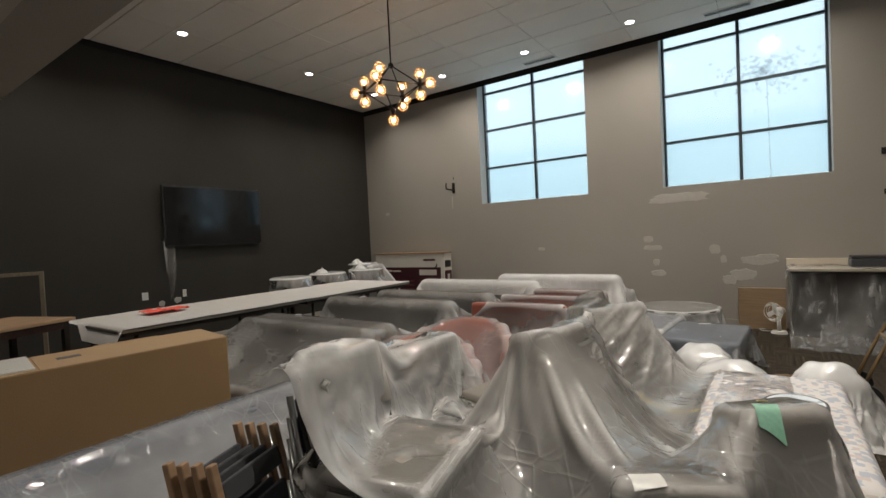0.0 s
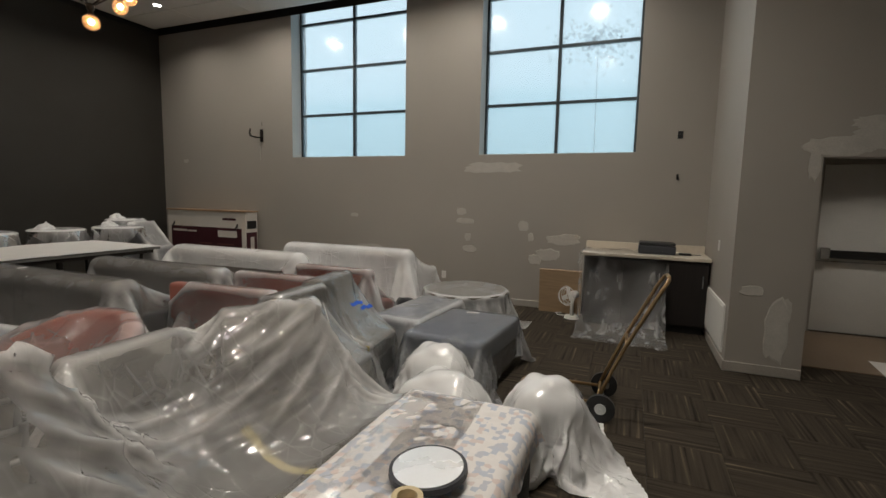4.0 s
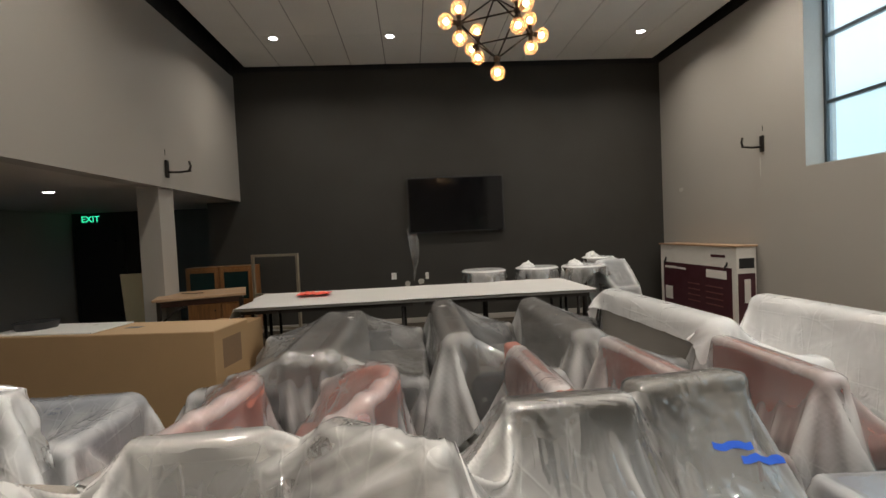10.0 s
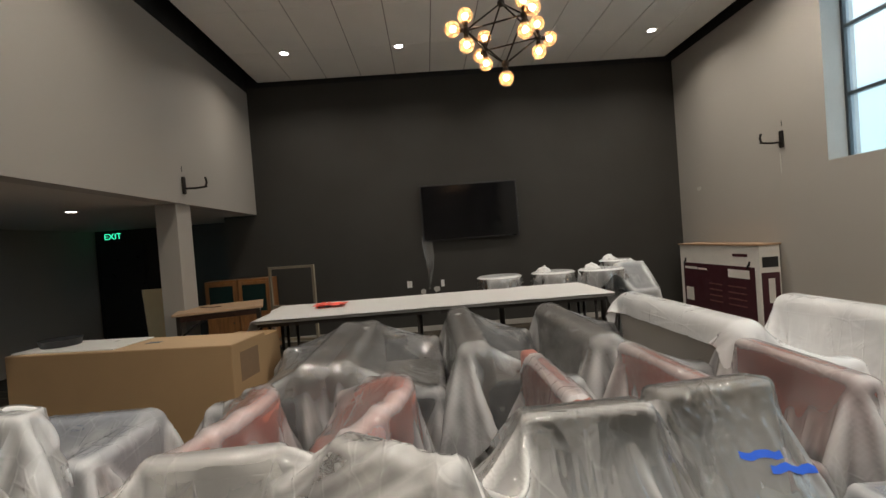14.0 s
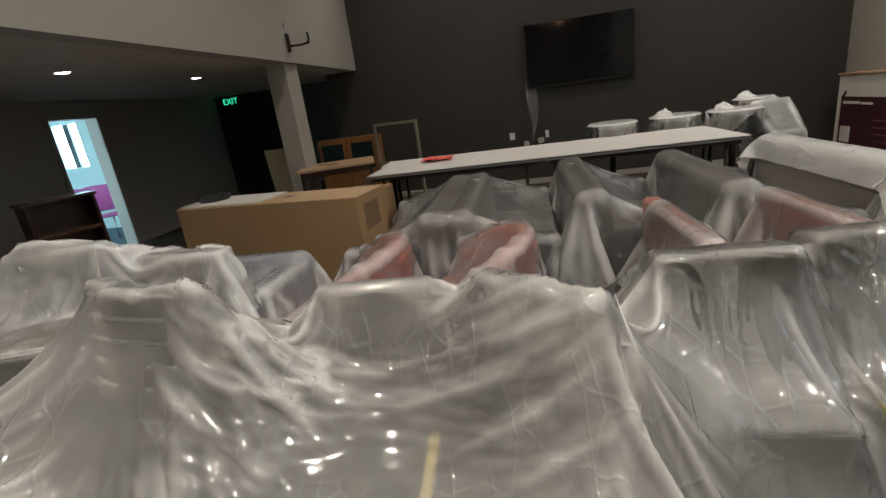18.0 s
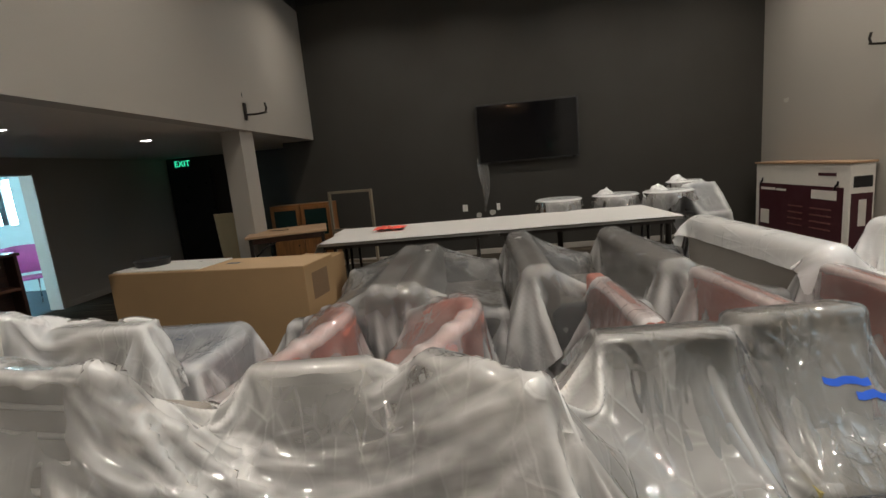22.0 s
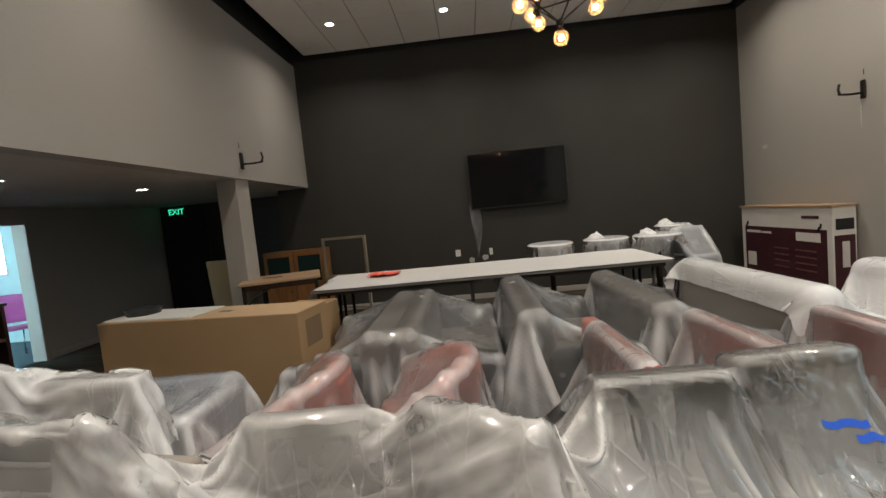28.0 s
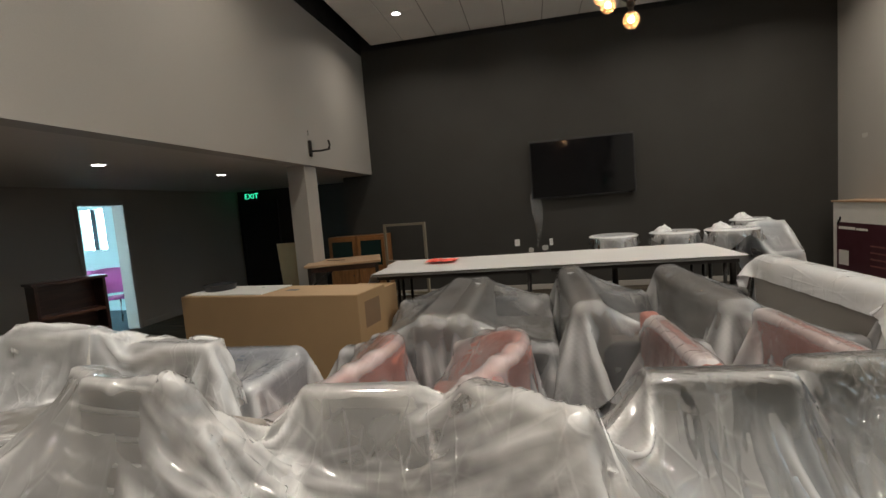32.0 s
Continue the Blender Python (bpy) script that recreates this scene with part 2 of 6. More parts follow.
M_CARD = surface("brown_cardboard", (0.36, 0.235, 0.125), 0.85, vary=0.08, scale=3, grain=120, bump=0.2, spec=0.2)
M_CARD_LIGHT = surface("pale_cardboard", (0.47, 0.33, 0.2), 0.85, vary=0.08, scale=3, grain=120, bump=0.2, spec=0.2)
M_TAN = wood("tan_wood_top", (0.46, 0.30, 0.18), 0.75, 2.5, 0.5, 1)
M_ORANGEWOOD = wood("honey_oak", (0.34, 0.15, 0.05), 0.6, 3, 0.4, 2)
M_DARKWOOD = wood("dark_mahogany", (0.055, 0.022, 0.014), 0.5, 3, 0.3, 0)
M_ESPRESSO = wood("espresso_laminate", (0.016, 0.012, 0.011), 0.7, 3, 0.45, 2)
M_GREYFAB = fabric("grey_upholstery", (0.20, 0.18, 0.16))
M_DARKFAB = fabric("charcoal_upholstery", (0.055, 0.058, 0.066))
M_BLUEFAB = fabric("blue_grey_upholstery", (0.16, 0.19, 0.26))
M_MAROON = fabric("brick_red_upholstery", (0.36, 0.11, 0.075))
M_SALMON = fabric("salmon_upholstery", (0.52, 0.17, 0.12))
M_TAUPE_PALE = surface("pale_chair_shell", (0.55, 0.53, 0.49), 0.5)
M_TAUPE = fabric("taupe_seat_fabric", (0.30, 0.27, 0.235))
M_BLACKFAB = fabric("black_seat_fabric", (0.022, 0.022, 0.024))
M_PURPLE = fabric("magenta_seat_fabric", (0.52, 0.13, 0.38))
M_OLIVE = fabric("yellow_olive_fabric", (0.34, 0.29, 0.10))
M_WHITEFAB = fabric("white_cotton", (0.72, 0.70, 0.68))
M_TAPE_B = surface("blue_painters_tape", (0.01, 0.10, 0.62), 0.6, bump=0.1)
M_TAPE_Y = surface("yellow_masking_tape", (0.62, 0.52, 0.20), 0.65, bump=0.1)
M_BLACKPL = surface("black_plastic", (0.015, 0.015, 0.016), 0.35, bump=0.05)
M_SCREEN = surface("tv_screen", (0.004, 0.004, 0.005), 0.12, vary=0.02, bump=0)
M_WHITEPL = surface("white_plastic", (0.76, 0.75, 0.72), 0.35, vary=0.04, bump=0.03)
M_GOLD = surface("brass_painted_tube", (0.30, 0.20, 0.10), 0.4, 0.6, bump=0.05)
M_RUBBER = surface("black_rubber", (0.012, 0.012, 0.012), 0.7, bump=0.2)
M_STONE = surface("cream_counter_top", (0.62, 0.56, 0.47), 0.35, vary=0.1, scale=20, grain=180, bump=0.05)
M_SHEET = film("clear_dust_sheet", 0.54, (0.99, 0.99, 0.99), 0.15, 0.10, 0.6, 0.05, 1.5, 0.9)
M_SHEET_SHEER = film("sheer_dust_sheet", 0.69, (0.98, 0.98, 0.98), 0.15, 0.12, 0.6, 0.05, 1.5, 0.9)
M_SHEET_MILK = film("milky_dust_sheet", 0.67, (1.0, 0.98, 0.96), 0.15, 0.09, 0.6, 0.05, 1.3, 0.75)
M_SHEET_DENSE = film("dense_dust_sheet", 0.10, (0.98, 0.97, 0.97), 0.12, 0.12, 0.7, 0.05, 1.3, 0.3, 0.12)
M_SHEET_WHITE = film("white_dust_sheet", 0.05, (0.98, 0.98, 0.98), 0.1, 0.16, 0.6, 0.05, 1.2, 0.08, 0.10)
M_SHEET_CLEAR = film("glossy_clear_wrap", 0.73, (0.94, 0.97, 1.0), 0.4, 0.07, 1.0, 0.05, 2.2, 0.25)
M_BULB, nt, b = nodes_of("amber_bulb_glass")
b.inputs["Base Color"].default_value = (1.0, 0.75, 0.45, 1)
b.inputs["Roughness"].default_value = 0.08
b.inputs["Alpha"].default_value = 0.30
b.inputs["Emission Color"].default_value = (1.0, 0.42, 0.13, 1)
b.inputs["Emission Strength"].default_value = 0.4
M_FILAMENT = glow("bulb_core", (1.0, 0.62, 0.34), 34.0)
M_DISC = glow("downlight_lens", (1.0, 0.95, 0.95), 14.0)
M_GREEN = glow("exit_letters", (0.04, 0.9, 0.45), 1.2)


# ---------------------------------------------------------------- mesh helpers
def mesh_of(bm, material, smooth=False, name="mesh"):
    me = bpy.data.meshes.new(name)
    bm.to_mesh(me)
    bm.free()
    for mm in (material if isinstance(material, (list, tuple)) else [material]):
        me.materials.append(mm)
    if smooth:
        for p in me.polygons:
            p.use_smooth = True
    return me


def part(name, bm, material, parent, label="", smooth=False):
    ob = new(name, mesh_of(bm, material, smooth, name))
    ob.parent = parent
    return tagged(ob, label)


def thing(name, label, category, m=None, group="", kind=""):
    ob = tagged(new(name), label, category, group, kind)
    if m is not None:
        ob.matrix_world = m
    return ob


def box(x0, x1, y0, y1, z0, z1, bevel=0.0, seg=2, bm=None):
    bm = bm or bmesh.new()
    made = bmesh.ops.create_cube(bm, size=1.0)["verts"]
    bmesh.ops.scale(bm, vec=(x1 - x0, y1 - y0, z1 - z0), verts=made)
    bmesh.ops.translate(bm, vec=((x0 + x1) / 2, (y0 + y1) / 2, (z0 + z1) / 2), verts=made)
    if bevel:
        edges = list({e for v in made for e in v.link_edges})
        bmesh.ops.bevel(bm, geom=edges, offset=bevel, segments=seg, profile=0.5, affect="EDGES")
    return bm


def cyl(p, q, r, r2=None, n=16, bm=None, caps=True):
    bm = bm or bmesh.new()
    p, q = Vector(p), Vector(q)
    d = q - p
    m = Matrix.Translation((p + q) / 2) @ d.to_track_quat("Z", "Y").to_matrix().to_4x4()
    bmesh.ops.create_cone(bm, cap_ends=caps, segments=n, radius1=r, radius2=r if r2 is None else r2, depth=d.length, matrix=m)
    return bm


def ball(c, r, bm=None, u=16, v=10, scale=(1, 1, 1)):
    bm = bm or bmesh.new()
    bmesh.ops.create_uvsphere(bm, u_segments=u, v_segments=v, radius=r, matrix=Matrix.Translation(c) @ Matrix.Diagonal((*scale, 1)))
    return bm


def tube(points, r, bm=None, n=8, closed=False):
    """A bent tube through the points."""
    bm = bm or bmesh.new()
    pts = [Vector(p) for p in points]
    rings = []
    for i, p in enumerate(pts):
        a = pts[i - 1] if (i or closed) else p
        b = pts[(i + 1) % len(pts)] if (i < len(pts) - 1 or closed) else p
        d = (b - a).normalized()
        side = d.orthogonal().normalized() if not rings else (rings[-1][1] - d * rings[-1][1].dot(d)).normalized()
        up = d.cross(side)
        rings.append(([bm.verts.new(p + r * (math.cos(2 * math.pi * k / n) * side + math.sin(2 * math.pi * k / n) * up)) for k in range(n)], side))
    pairs = list(zip(rings, rings[1:])) + ([(rings[-1], rings[0])] if closed else [])
    for (ra, _), (rb, _) in pairs:
        for k in range(n):
            bm.faces.new((ra[k], ra[(k + 1) % n], rb[(k + 1) % n], rb[k]))
    if not closed:
        bm.faces.new(rings[0][0][::-1]); bm.faces.new(rings[-1][0])
    return bm


def arc_points(c, r, a0, a1, z, n=10):
    return [(c[0] + r * math.cos(radians(a0 + (a1 - a0) * i / n)), c[1] + r * math.sin(radians(a0 + (a1 - a0) * i / n)), z) for i in range(n + 1)]


def setting(name, bm, material, label, category, smooth=False):
    return tagged(new(name, mesh_of(bm, material, smooth, name)), label, category, kind="structure")


# ---------------------------------------------------------------- draped sheets
def refine(P, nx, ny):
    """Cubic interpolation of a coarse net to nx by ny knots."""
    for axis, count in ((0, nx), (1, ny)):
        Q = np.moveaxis(P, axis, 0)
        u = np.linspace(0, len(Q) - 1, count)
        i = np.minimum(u.astype(int), len(Q) - 2)
        f = (u - i).reshape(-1, 1, 1)
        a, b, c, d = (Q[np.clip(i + k, 0, len(Q) - 1)] for k in (-1, 0, 1, 2))
        P = np.moveaxis(b + 0.5 * f * (c - a + f * (2 * a - 5 * b + 4 * c - d + f * (3 * (b - c) + d - a))), 0, axis)
    return P.copy()


def blur(A, times):
    for _ in range(times):
        for axis in (0, 1):
            q = np.concatenate([np.take(A, [0], axis), A, np.take(A, [-1], axis)], axis)
            k = A.shape[axis]
            A = 0.5 * A + 0.25 * (np.take(q, range(0, k), axis) + np.take(q, range(2, k + 2), axis))
    return A


SOLIDS = []


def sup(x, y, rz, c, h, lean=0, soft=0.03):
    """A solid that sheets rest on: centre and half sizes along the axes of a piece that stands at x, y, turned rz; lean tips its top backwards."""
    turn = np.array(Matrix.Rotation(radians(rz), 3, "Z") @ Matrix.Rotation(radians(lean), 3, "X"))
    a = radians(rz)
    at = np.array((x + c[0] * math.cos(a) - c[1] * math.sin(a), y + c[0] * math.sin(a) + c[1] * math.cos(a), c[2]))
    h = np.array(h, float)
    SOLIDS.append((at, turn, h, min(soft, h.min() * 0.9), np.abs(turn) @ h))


def fall(P, cell, solids, steps, weight, rng, crush, margin, grip, shear, fixed):
    """Lets a net of knots fall and settle: links keep their length, solids and the floor push back, friction holds."""
    nu, nv = P.shape[:2]
    cu, cv = cell
    wob = [1 + crush * q / (q.std() + 1e-9) for q in (blur(rng.normal(size=(nu, nv)), 2) for _ in range(2))]
    ru, rv = [(w * c).astype(np.float32)[..., None] for w, c in zip(wob, cell)]
    diag = np.float32(math.hypot(cu, cv))
    links = []
    for s in (0, 1):
        m = (nu - s) // 2
        links += [(P[s:s + 2 * m:2], P[s + 1:s + 2 * m:2], ru[s:s + 2 * m:2], 1.0),
                  (P[s:s + 2 * m:2, :-1], P[s + 1:s + 2 * m:2, 1:], diag, shear), (P[s:s + 2 * m:2, 1:], P[s + 1:s + 2 * m:2, :-1], diag, shear)]
        m = (nv - s) // 2
        links.append((P[:, s:s + 2 * m:2], P[:, s + 1:s + 2 * m:2], rv[:, s:s + 2 * m:2], 1.0))
    old = P.copy()
    flat = P.reshape(-1, 3)
    far = np.full(len(flat), 1.0, np.float32)
    limit = min(0.45 * min(cell), 0.02)
    for k in range(steps):
        v = (P - old) * 0.93
        np.clip(v, -limit, limit, out=v)
        old[:] = P
        P += v
        P[..., 2] -= weight
        for a, b, rest, stiff in links + links:
            d = b - a
            q = np.sqrt(np.einsum("ijk,ijk->ij", d, d))[..., None] + 1e-6
            d *= (0.5 * stiff) * (1 - rest / q)
            a += d
            b -= d
        prior = old.reshape(-1, 3)
        low, high = flat.min(0), flat.max(0)
        for at, turn, h, r, reach in solids:
            if (at + reach + margin < low).any() or (at - reach - margin > high).any():
                continue
            near = np.flatnonzero((np.abs(flat - at) < reach + margin + 0.5 * max(cell)).all(1))
            if not len(near):
                continue
            loc = (flat[near] - at) @ turn
            if h[:2].min() < 0.052 and max(cell) > 0.026:
                caught = (np.abs(loc[:, :2]) < h[:2] + 0.5 * max(cell)).all(1) & (loc[:, 2] > h[2] - 0.04) & (loc[:, 2] < h[2] + margin)
                if caught.any():
                    loc[caught, 2] = h[2] + margin
                    flat[near[caught]] = at + loc[caught] @ turn.T
            q = np.abs(loc) - (h - r)
            out = np.maximum(q, 0)
            size = np.sqrt((out * out).sum(1))
            top = q.max(1)
            gap = size + np.minimum(top, 0) - r
            hit = np.flatnonzero(gap < margin)
            if not len(hit):
                continue
            near, loc, q, out, size, gap = near[hit], loc[hit], q[hit], out[hit], size[hit], gap[hit]
            way = np.where(size[:, None] > 1e-6, out / (size[:, None] + 1e-9), (q == q.max(1, keepdims=True)).astype(np.float32)) * np.sign(loc + 1e-9)
            way = (way @ turn.T).astype(np.float32)
            p = flat[near] + way * (margin - gap)[:, None]
            slip = p - prior[near]
            slip -= way * (slip * way).sum(1, keepdims=True)
            flat[near] = p - grip * slip
        z = flat[:, 2]
        on = z < 0.006
        flat[on, :2] += 0.6 * (prior[on, :2] - flat[on, :2])
        np.maximum(z, 0.006, out=z)
        for i, j, spot in fixed:
            P[i, j] = spot
    for at, turn, h, r, reach in solids:
        q = np.abs((flat - at) @ turn) - (h - r)
        far = np.minimum(far, np.sqrt((np.maximum(q, 0) ** 2).sum(1)) + np.minimum(q.max(1), 0) - r)
    return far.reshape(nu, nv)


def drape(name, x0, x1, y0, y1, material, label, step=0.02, seed=1, ease=(1.06, 1.06), turn=0, group="dust sheets", crush=0.02, margin=0.012, grip=0.5, shear=0.4, solids=None, slope=0.4, pins=(), coarse=4, folds=None):
    """A sheet let fall over everything that stands under it. x0..y1: where it is held before it falls; ease: how much larger the sheet is than that."""
    rng = np.random.default_rng(seed)
    cx, cy, w, d = (x0 + x1) / 2, (y0 + y1) / 2, x1 - x0, y1 - y0
    c, s = math.cos(radians(turn)), math.sin(radians(turn))
    reach = 1.5 * max(w, d)
    near = [q for q in (solids or SOLIDS) if abs(q[0][0] - cx) < reach / 2 + q[4][0] + 0.1 and abs(q[0][1] - cy) < reach / 2 + q[4][1] + 0.1]
    top = max([q[0][2] + q[4][2] for q in near if abs(q[0][0] - cx) < w / 2 and abs(q[0][1] - cy) < d / 2] + [0.3])
    P = None
    for size, steps, weight in ([q for q in ((4 * step, 150, 0.0006), (2 * step, 80 if coarse == 4 else 200, 0.0002 if coarse == 4 else 0.0005), (step, 36, 0.00006)) if q[0] <= coarse * step * 1.01]):
        nu, nv = int(round(w * ease[0] / size)) + 1, int(round(d * ease[1] / size)) + 1
        cell = (w * ease[0] / (nu - 1), d * ease[1] / (nv - 1))
        if P is None:
            pw, pd = w * ease[0] / 1.07, d * ease[1] / 1.07
            gu, gv = np.meshgrid(np.linspace(-pw / 2, pw / 2, nu), np.linspace(-pd / 2, pd / 2, nv), indexing="ij")
            px, py = cx + gu * c - gv * s, cy + gu * s + gv * c
            tent = np.full_like(px, 0.02)
            for at, turn_, h, r, reach_ in near:
                if top - at[2] - h[2] > 0.62:
                    continue
                ux, uy = (px - at[0]) * turn_[0, 0] + (py - at[1]) * turn_[1, 0], (py - at[1]) * turn_[0, 0] - (px - at[0]) * turn_[1, 0]
                away = np.hypot(np.maximum(np.abs(ux) - h[0] - 0.02, 0), np.maximum(np.abs(uy) - h[1] - 0.02, 0))
                tent = np.maximum(tent, at[2] + h[2] + 0.05 - slope * away)
            P = np.stack([px, py, tent], -1)
            P[..., 2] += 0.015 * rng.normal(size=gu.shape)
        else:
            P = refine(P, nu, nv)
            P += 0.10 * size * rng.normal(size=P.shape)
        P = np.ascontiguousarray(P, np.float32)
        fixed = [(int(round(u * (nu - 1))), int(round(v * (nv - 1))), np.array(spot, np.float32)) for u, v, spot in pins]
        gap = fall(P, cell, near, steps, weight, rng, crush, margin, grip, shear, fixed)
    N = np.cross(np.gradient(P, axis=0), np.gradient(P, axis=1))
    N /= np.sqrt((N * N).sum(-1, keepdims=True)) + 1e-9
    if folds is not None:
        rise = folds(P[..., 0], P[..., 1], P[..., 2])
        P = P + (N * np.where(N[..., :1] < 0, -1, 1) * rise[..., None]).astype(np.float32)
        N = np.cross(np.gradient(P, axis=0), np.gradient(P, axis=1))
        N /= np.sqrt((N * N).sum(-1, keepdims=True)) + 1e-9
    bend = np.sqrt((np.gradient(N, axis=0) ** 2).sum(-1) + (np.gradient(N, axis=1) ** 2).sum(-1))
    line = np.clip((blur(bend, 1) - 0.12) / 0.6, 0, 1)
    free = np.clip(blur((gap - margin - 0.002) / 0.05, 2), 0, 1)
    idx = np.arange(nu * nv).reshape(nu, nv)
    f = np.stack([idx[:-1, :-1], idx[1:, :-1], idx[1:, 1:], idx[:-1, 1:]], -1).reshape(-1, 4)
    org = P.reshape(-1, 3).mean(0)
    org[2] = 0
    me = bpy.data.meshes.new(name)
    me.from_pydata((P.reshape(-1, 3) - org).tolist(), [], f.tolist())
    me.materials.append(material)
    me.polygons.foreach_set("use_smooth", [True] * len(me.polygons))
    for key, values in (("crease", line), ("loose", free)):
        me.attributes.new(key, "FLOAT", "POINT").data.foreach_set("value", values.astype(np.float32).ravel())
    ob = tagged(new(name, me), label, "dust sheet", group)
    ob.location = org
    return ob


# ---------------------------------------------------------------- the room
TOP = 4.95
W1, W2, SILL = (3.19, 5.39), (6.61, 8.77), 2.20

bm = box(-0.2, 10.26, 0, 0.4, 0, SILL)
box(-0.2, W1[0], 0, 0.4, SILL, TOP, bm=bm)
box(W1[1], W2[0], 0, 0.4, SILL, TOP, bm=bm)
box(W2[1], 10.26, 0, 0.4, SILL, TOP, bm=bm)
setting("wall_window", bm, M_GREIGE, "greige painted wall with two tall window openings and filler patches", "wall")
setting("wall_television", box(-0.2, 0, -8.3, 0, 0, TOP), M_DARKWALL, "dark brown painted feature wall behind the television", "wall")
setting("wall_recess_side", box(-1.2, -0.2, -8.3, -8.1, 0, 2.5), M_DARKWALL, "dark brown return wall beside the exit door recess", "wall")
setting("wall_recess", box(-1.4, -1.2, -11.4, -8.1, 0, 2.5), M_DARKWALL, "dark brown wall with the unlit exit doorway", "wall")
setting("wall_beam", box(0, 13, -7.92, -7.72, LOW, TOP), M_GREIGE, "greige bulkhead wall above the low ceiling edge", "wall")
bm = box(-1.4, 1.93, -11.6, -11.4, 0, 2.5)
box(2.72, 13.2, -11.6, -11.4, 0, 2.5, bm=bm)
box(1.93, 2.72, -11.6, -11.4, 2.07, 2.5, bm=bm)
setting("wall_south", bm, M_GREIGE, "greige wall with an open doorway to a daylit room", "wall")
setting("wall_east", box(13, 13.2, -11.4, 0.6, 0, TOP), M_GREIGE, "plain greige end wall", "wall")
# pier and alcove by the exit door
setting("wall_pier", box(9.66, 10.26, -1.75, 0, 0, TOP), M_GREIGE, "greige pier beside the exit door alcove", "wall")
setting("wall_pier_east", box(12.1, 13.0, -1.75, 0.5, 0, TOP), M_GREIGE, "greige pier at the far side of the alcove", "wall")
setting("wall_header", box(10.26, 12.1, -1.75, -1.55, 1.98, TOP), M_GREIGE, "greige header wall over the alcove opening", "wall")
bm = box(10.26, 10.86, 0.30, 0.5, 0, 2.6)
box(11.94, 12.1, 0.30, 0.5, 0, 2.6, bm=bm)
box(10.86, 11.94, 0.30, 0.5, 2.1, 2.6, bm=bm)
setting("wall_alcove", bm, M_GREIGE, "greige back wall of the alcove around the door", "wall")
setting("ceiling_alcove", box(10.26, 12.1, -1.55, 0.5, 2.4, 2.5), M_LOWCEIL, "plain alcove ceiling", "ceiling")
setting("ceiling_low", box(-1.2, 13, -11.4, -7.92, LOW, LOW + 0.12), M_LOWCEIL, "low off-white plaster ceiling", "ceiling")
setting("ceiling_void", box(-0.2, 13, -7.72, 0.4, TOP, TOP + 0.1), M_BLACK, "black void above the ceiling panels", "ceiling")
bm = bmesh.new()
px, py = 1.225, 0.606
for i in range(10):
    for j in range(12):
        xa, ya = 0.15 + i * px, -7.47 + j * py
        box(xa + 0.004, min(xa + px, 12.85) - 0.004, ya + 0.008, ya + py - 0.008, CEIL, CEIL + 0.03, bm=bm)
setting("ceiling", bm, M_CEIL, "suspended white acoustic ceiling panels with thin joints", "ceiling")
setting("ceiling_joints", box(0.15, 12.85, -7.47, -0.2, CEIL + 0.012, CEIL + 0.05), surface("grey_joint", (0.30, 0.28, 0.26), 0.8), "grey recessed joints between the ceiling panels", "ceiling")
bm = box(0, 12.9, -0.004, 0, 4.58, TOP)
setting("trim_window_wall", bm, M_BLACK, "black painted band at the top of the wall", "trim")
setting("trim_television_wall", box(0, 0.004, -7.72, -0.004, 4.58, TOP), M_BLACK, "black painted band at the top of the wall", "trim")
setting("trim_beam_wall", box(0.004, 12.9, -7.72, -7.716, 4.50, TOP), M_BLACK, "black painted band at the top of the wall", "trim")


def baseboard(name, x0, x1, y0, y1):
    bm = box(x0, x1, y0, y1, 0, 0.095, 0.004, 1)
    setting(name, bm, M_BASE, "grey painted baseboard along the wall", "baseboard")


baseboard("baseboard_window", 0.02, 8.2, -0.015, -0.001)
baseboard("baseboard_television", 0.001, 0.016, -8.3, -0.02)
baseboard("baseboard_pier_side", 9.643, 9.659, -1.75, -0.70)
baseboard("baseboard_pier_front", 9.643, 10.26, -1.768, -1.751)
baseboard("baseboard_alcove", 12.083, 12.099, -1.75, 0.29)
baseboard("baseboard_south", 2.8, 12.9, -11.399, -11.384)
baseboard("baseboard_south_end", -1.15, 1.85, -11.399, -11.384)

# windows
M_PANE, nt, b = nodes_of("frosted_pane")
n, l = nt.nodes, nt.links
n.remove(b)
ta, tb, tg, mx, mx2 = n.new("ShaderNodeBsdfTransparent"), n.new("ShaderNodeBsdfTranslucent"), n.new("ShaderNodeBsdfGlossy"), n.new("ShaderNodeMixShader"), n.new("ShaderNodeMixShader")
ta.inputs[0].default_value = (0.93, 0.98, 1, 1)
tb.inputs[0].default_value = (0.9, 0.95, 1, 1)
tg.inputs["Roughness"].default_value = 0.15
mx.inputs[0].default_value, mx2.inputs[0].default_value = 0.25, 0.05
l.new(ta.outputs[0], mx.inputs[1]); l.new(tb.outputs[0], mx.inputs[2])
l.new(mx.outputs[0], mx2.inputs[1]); l.new(tg.outputs[0], mx2.inputs[2])
l.new(mx2.outputs[0], n["Material Output"].inputs["Surface"])


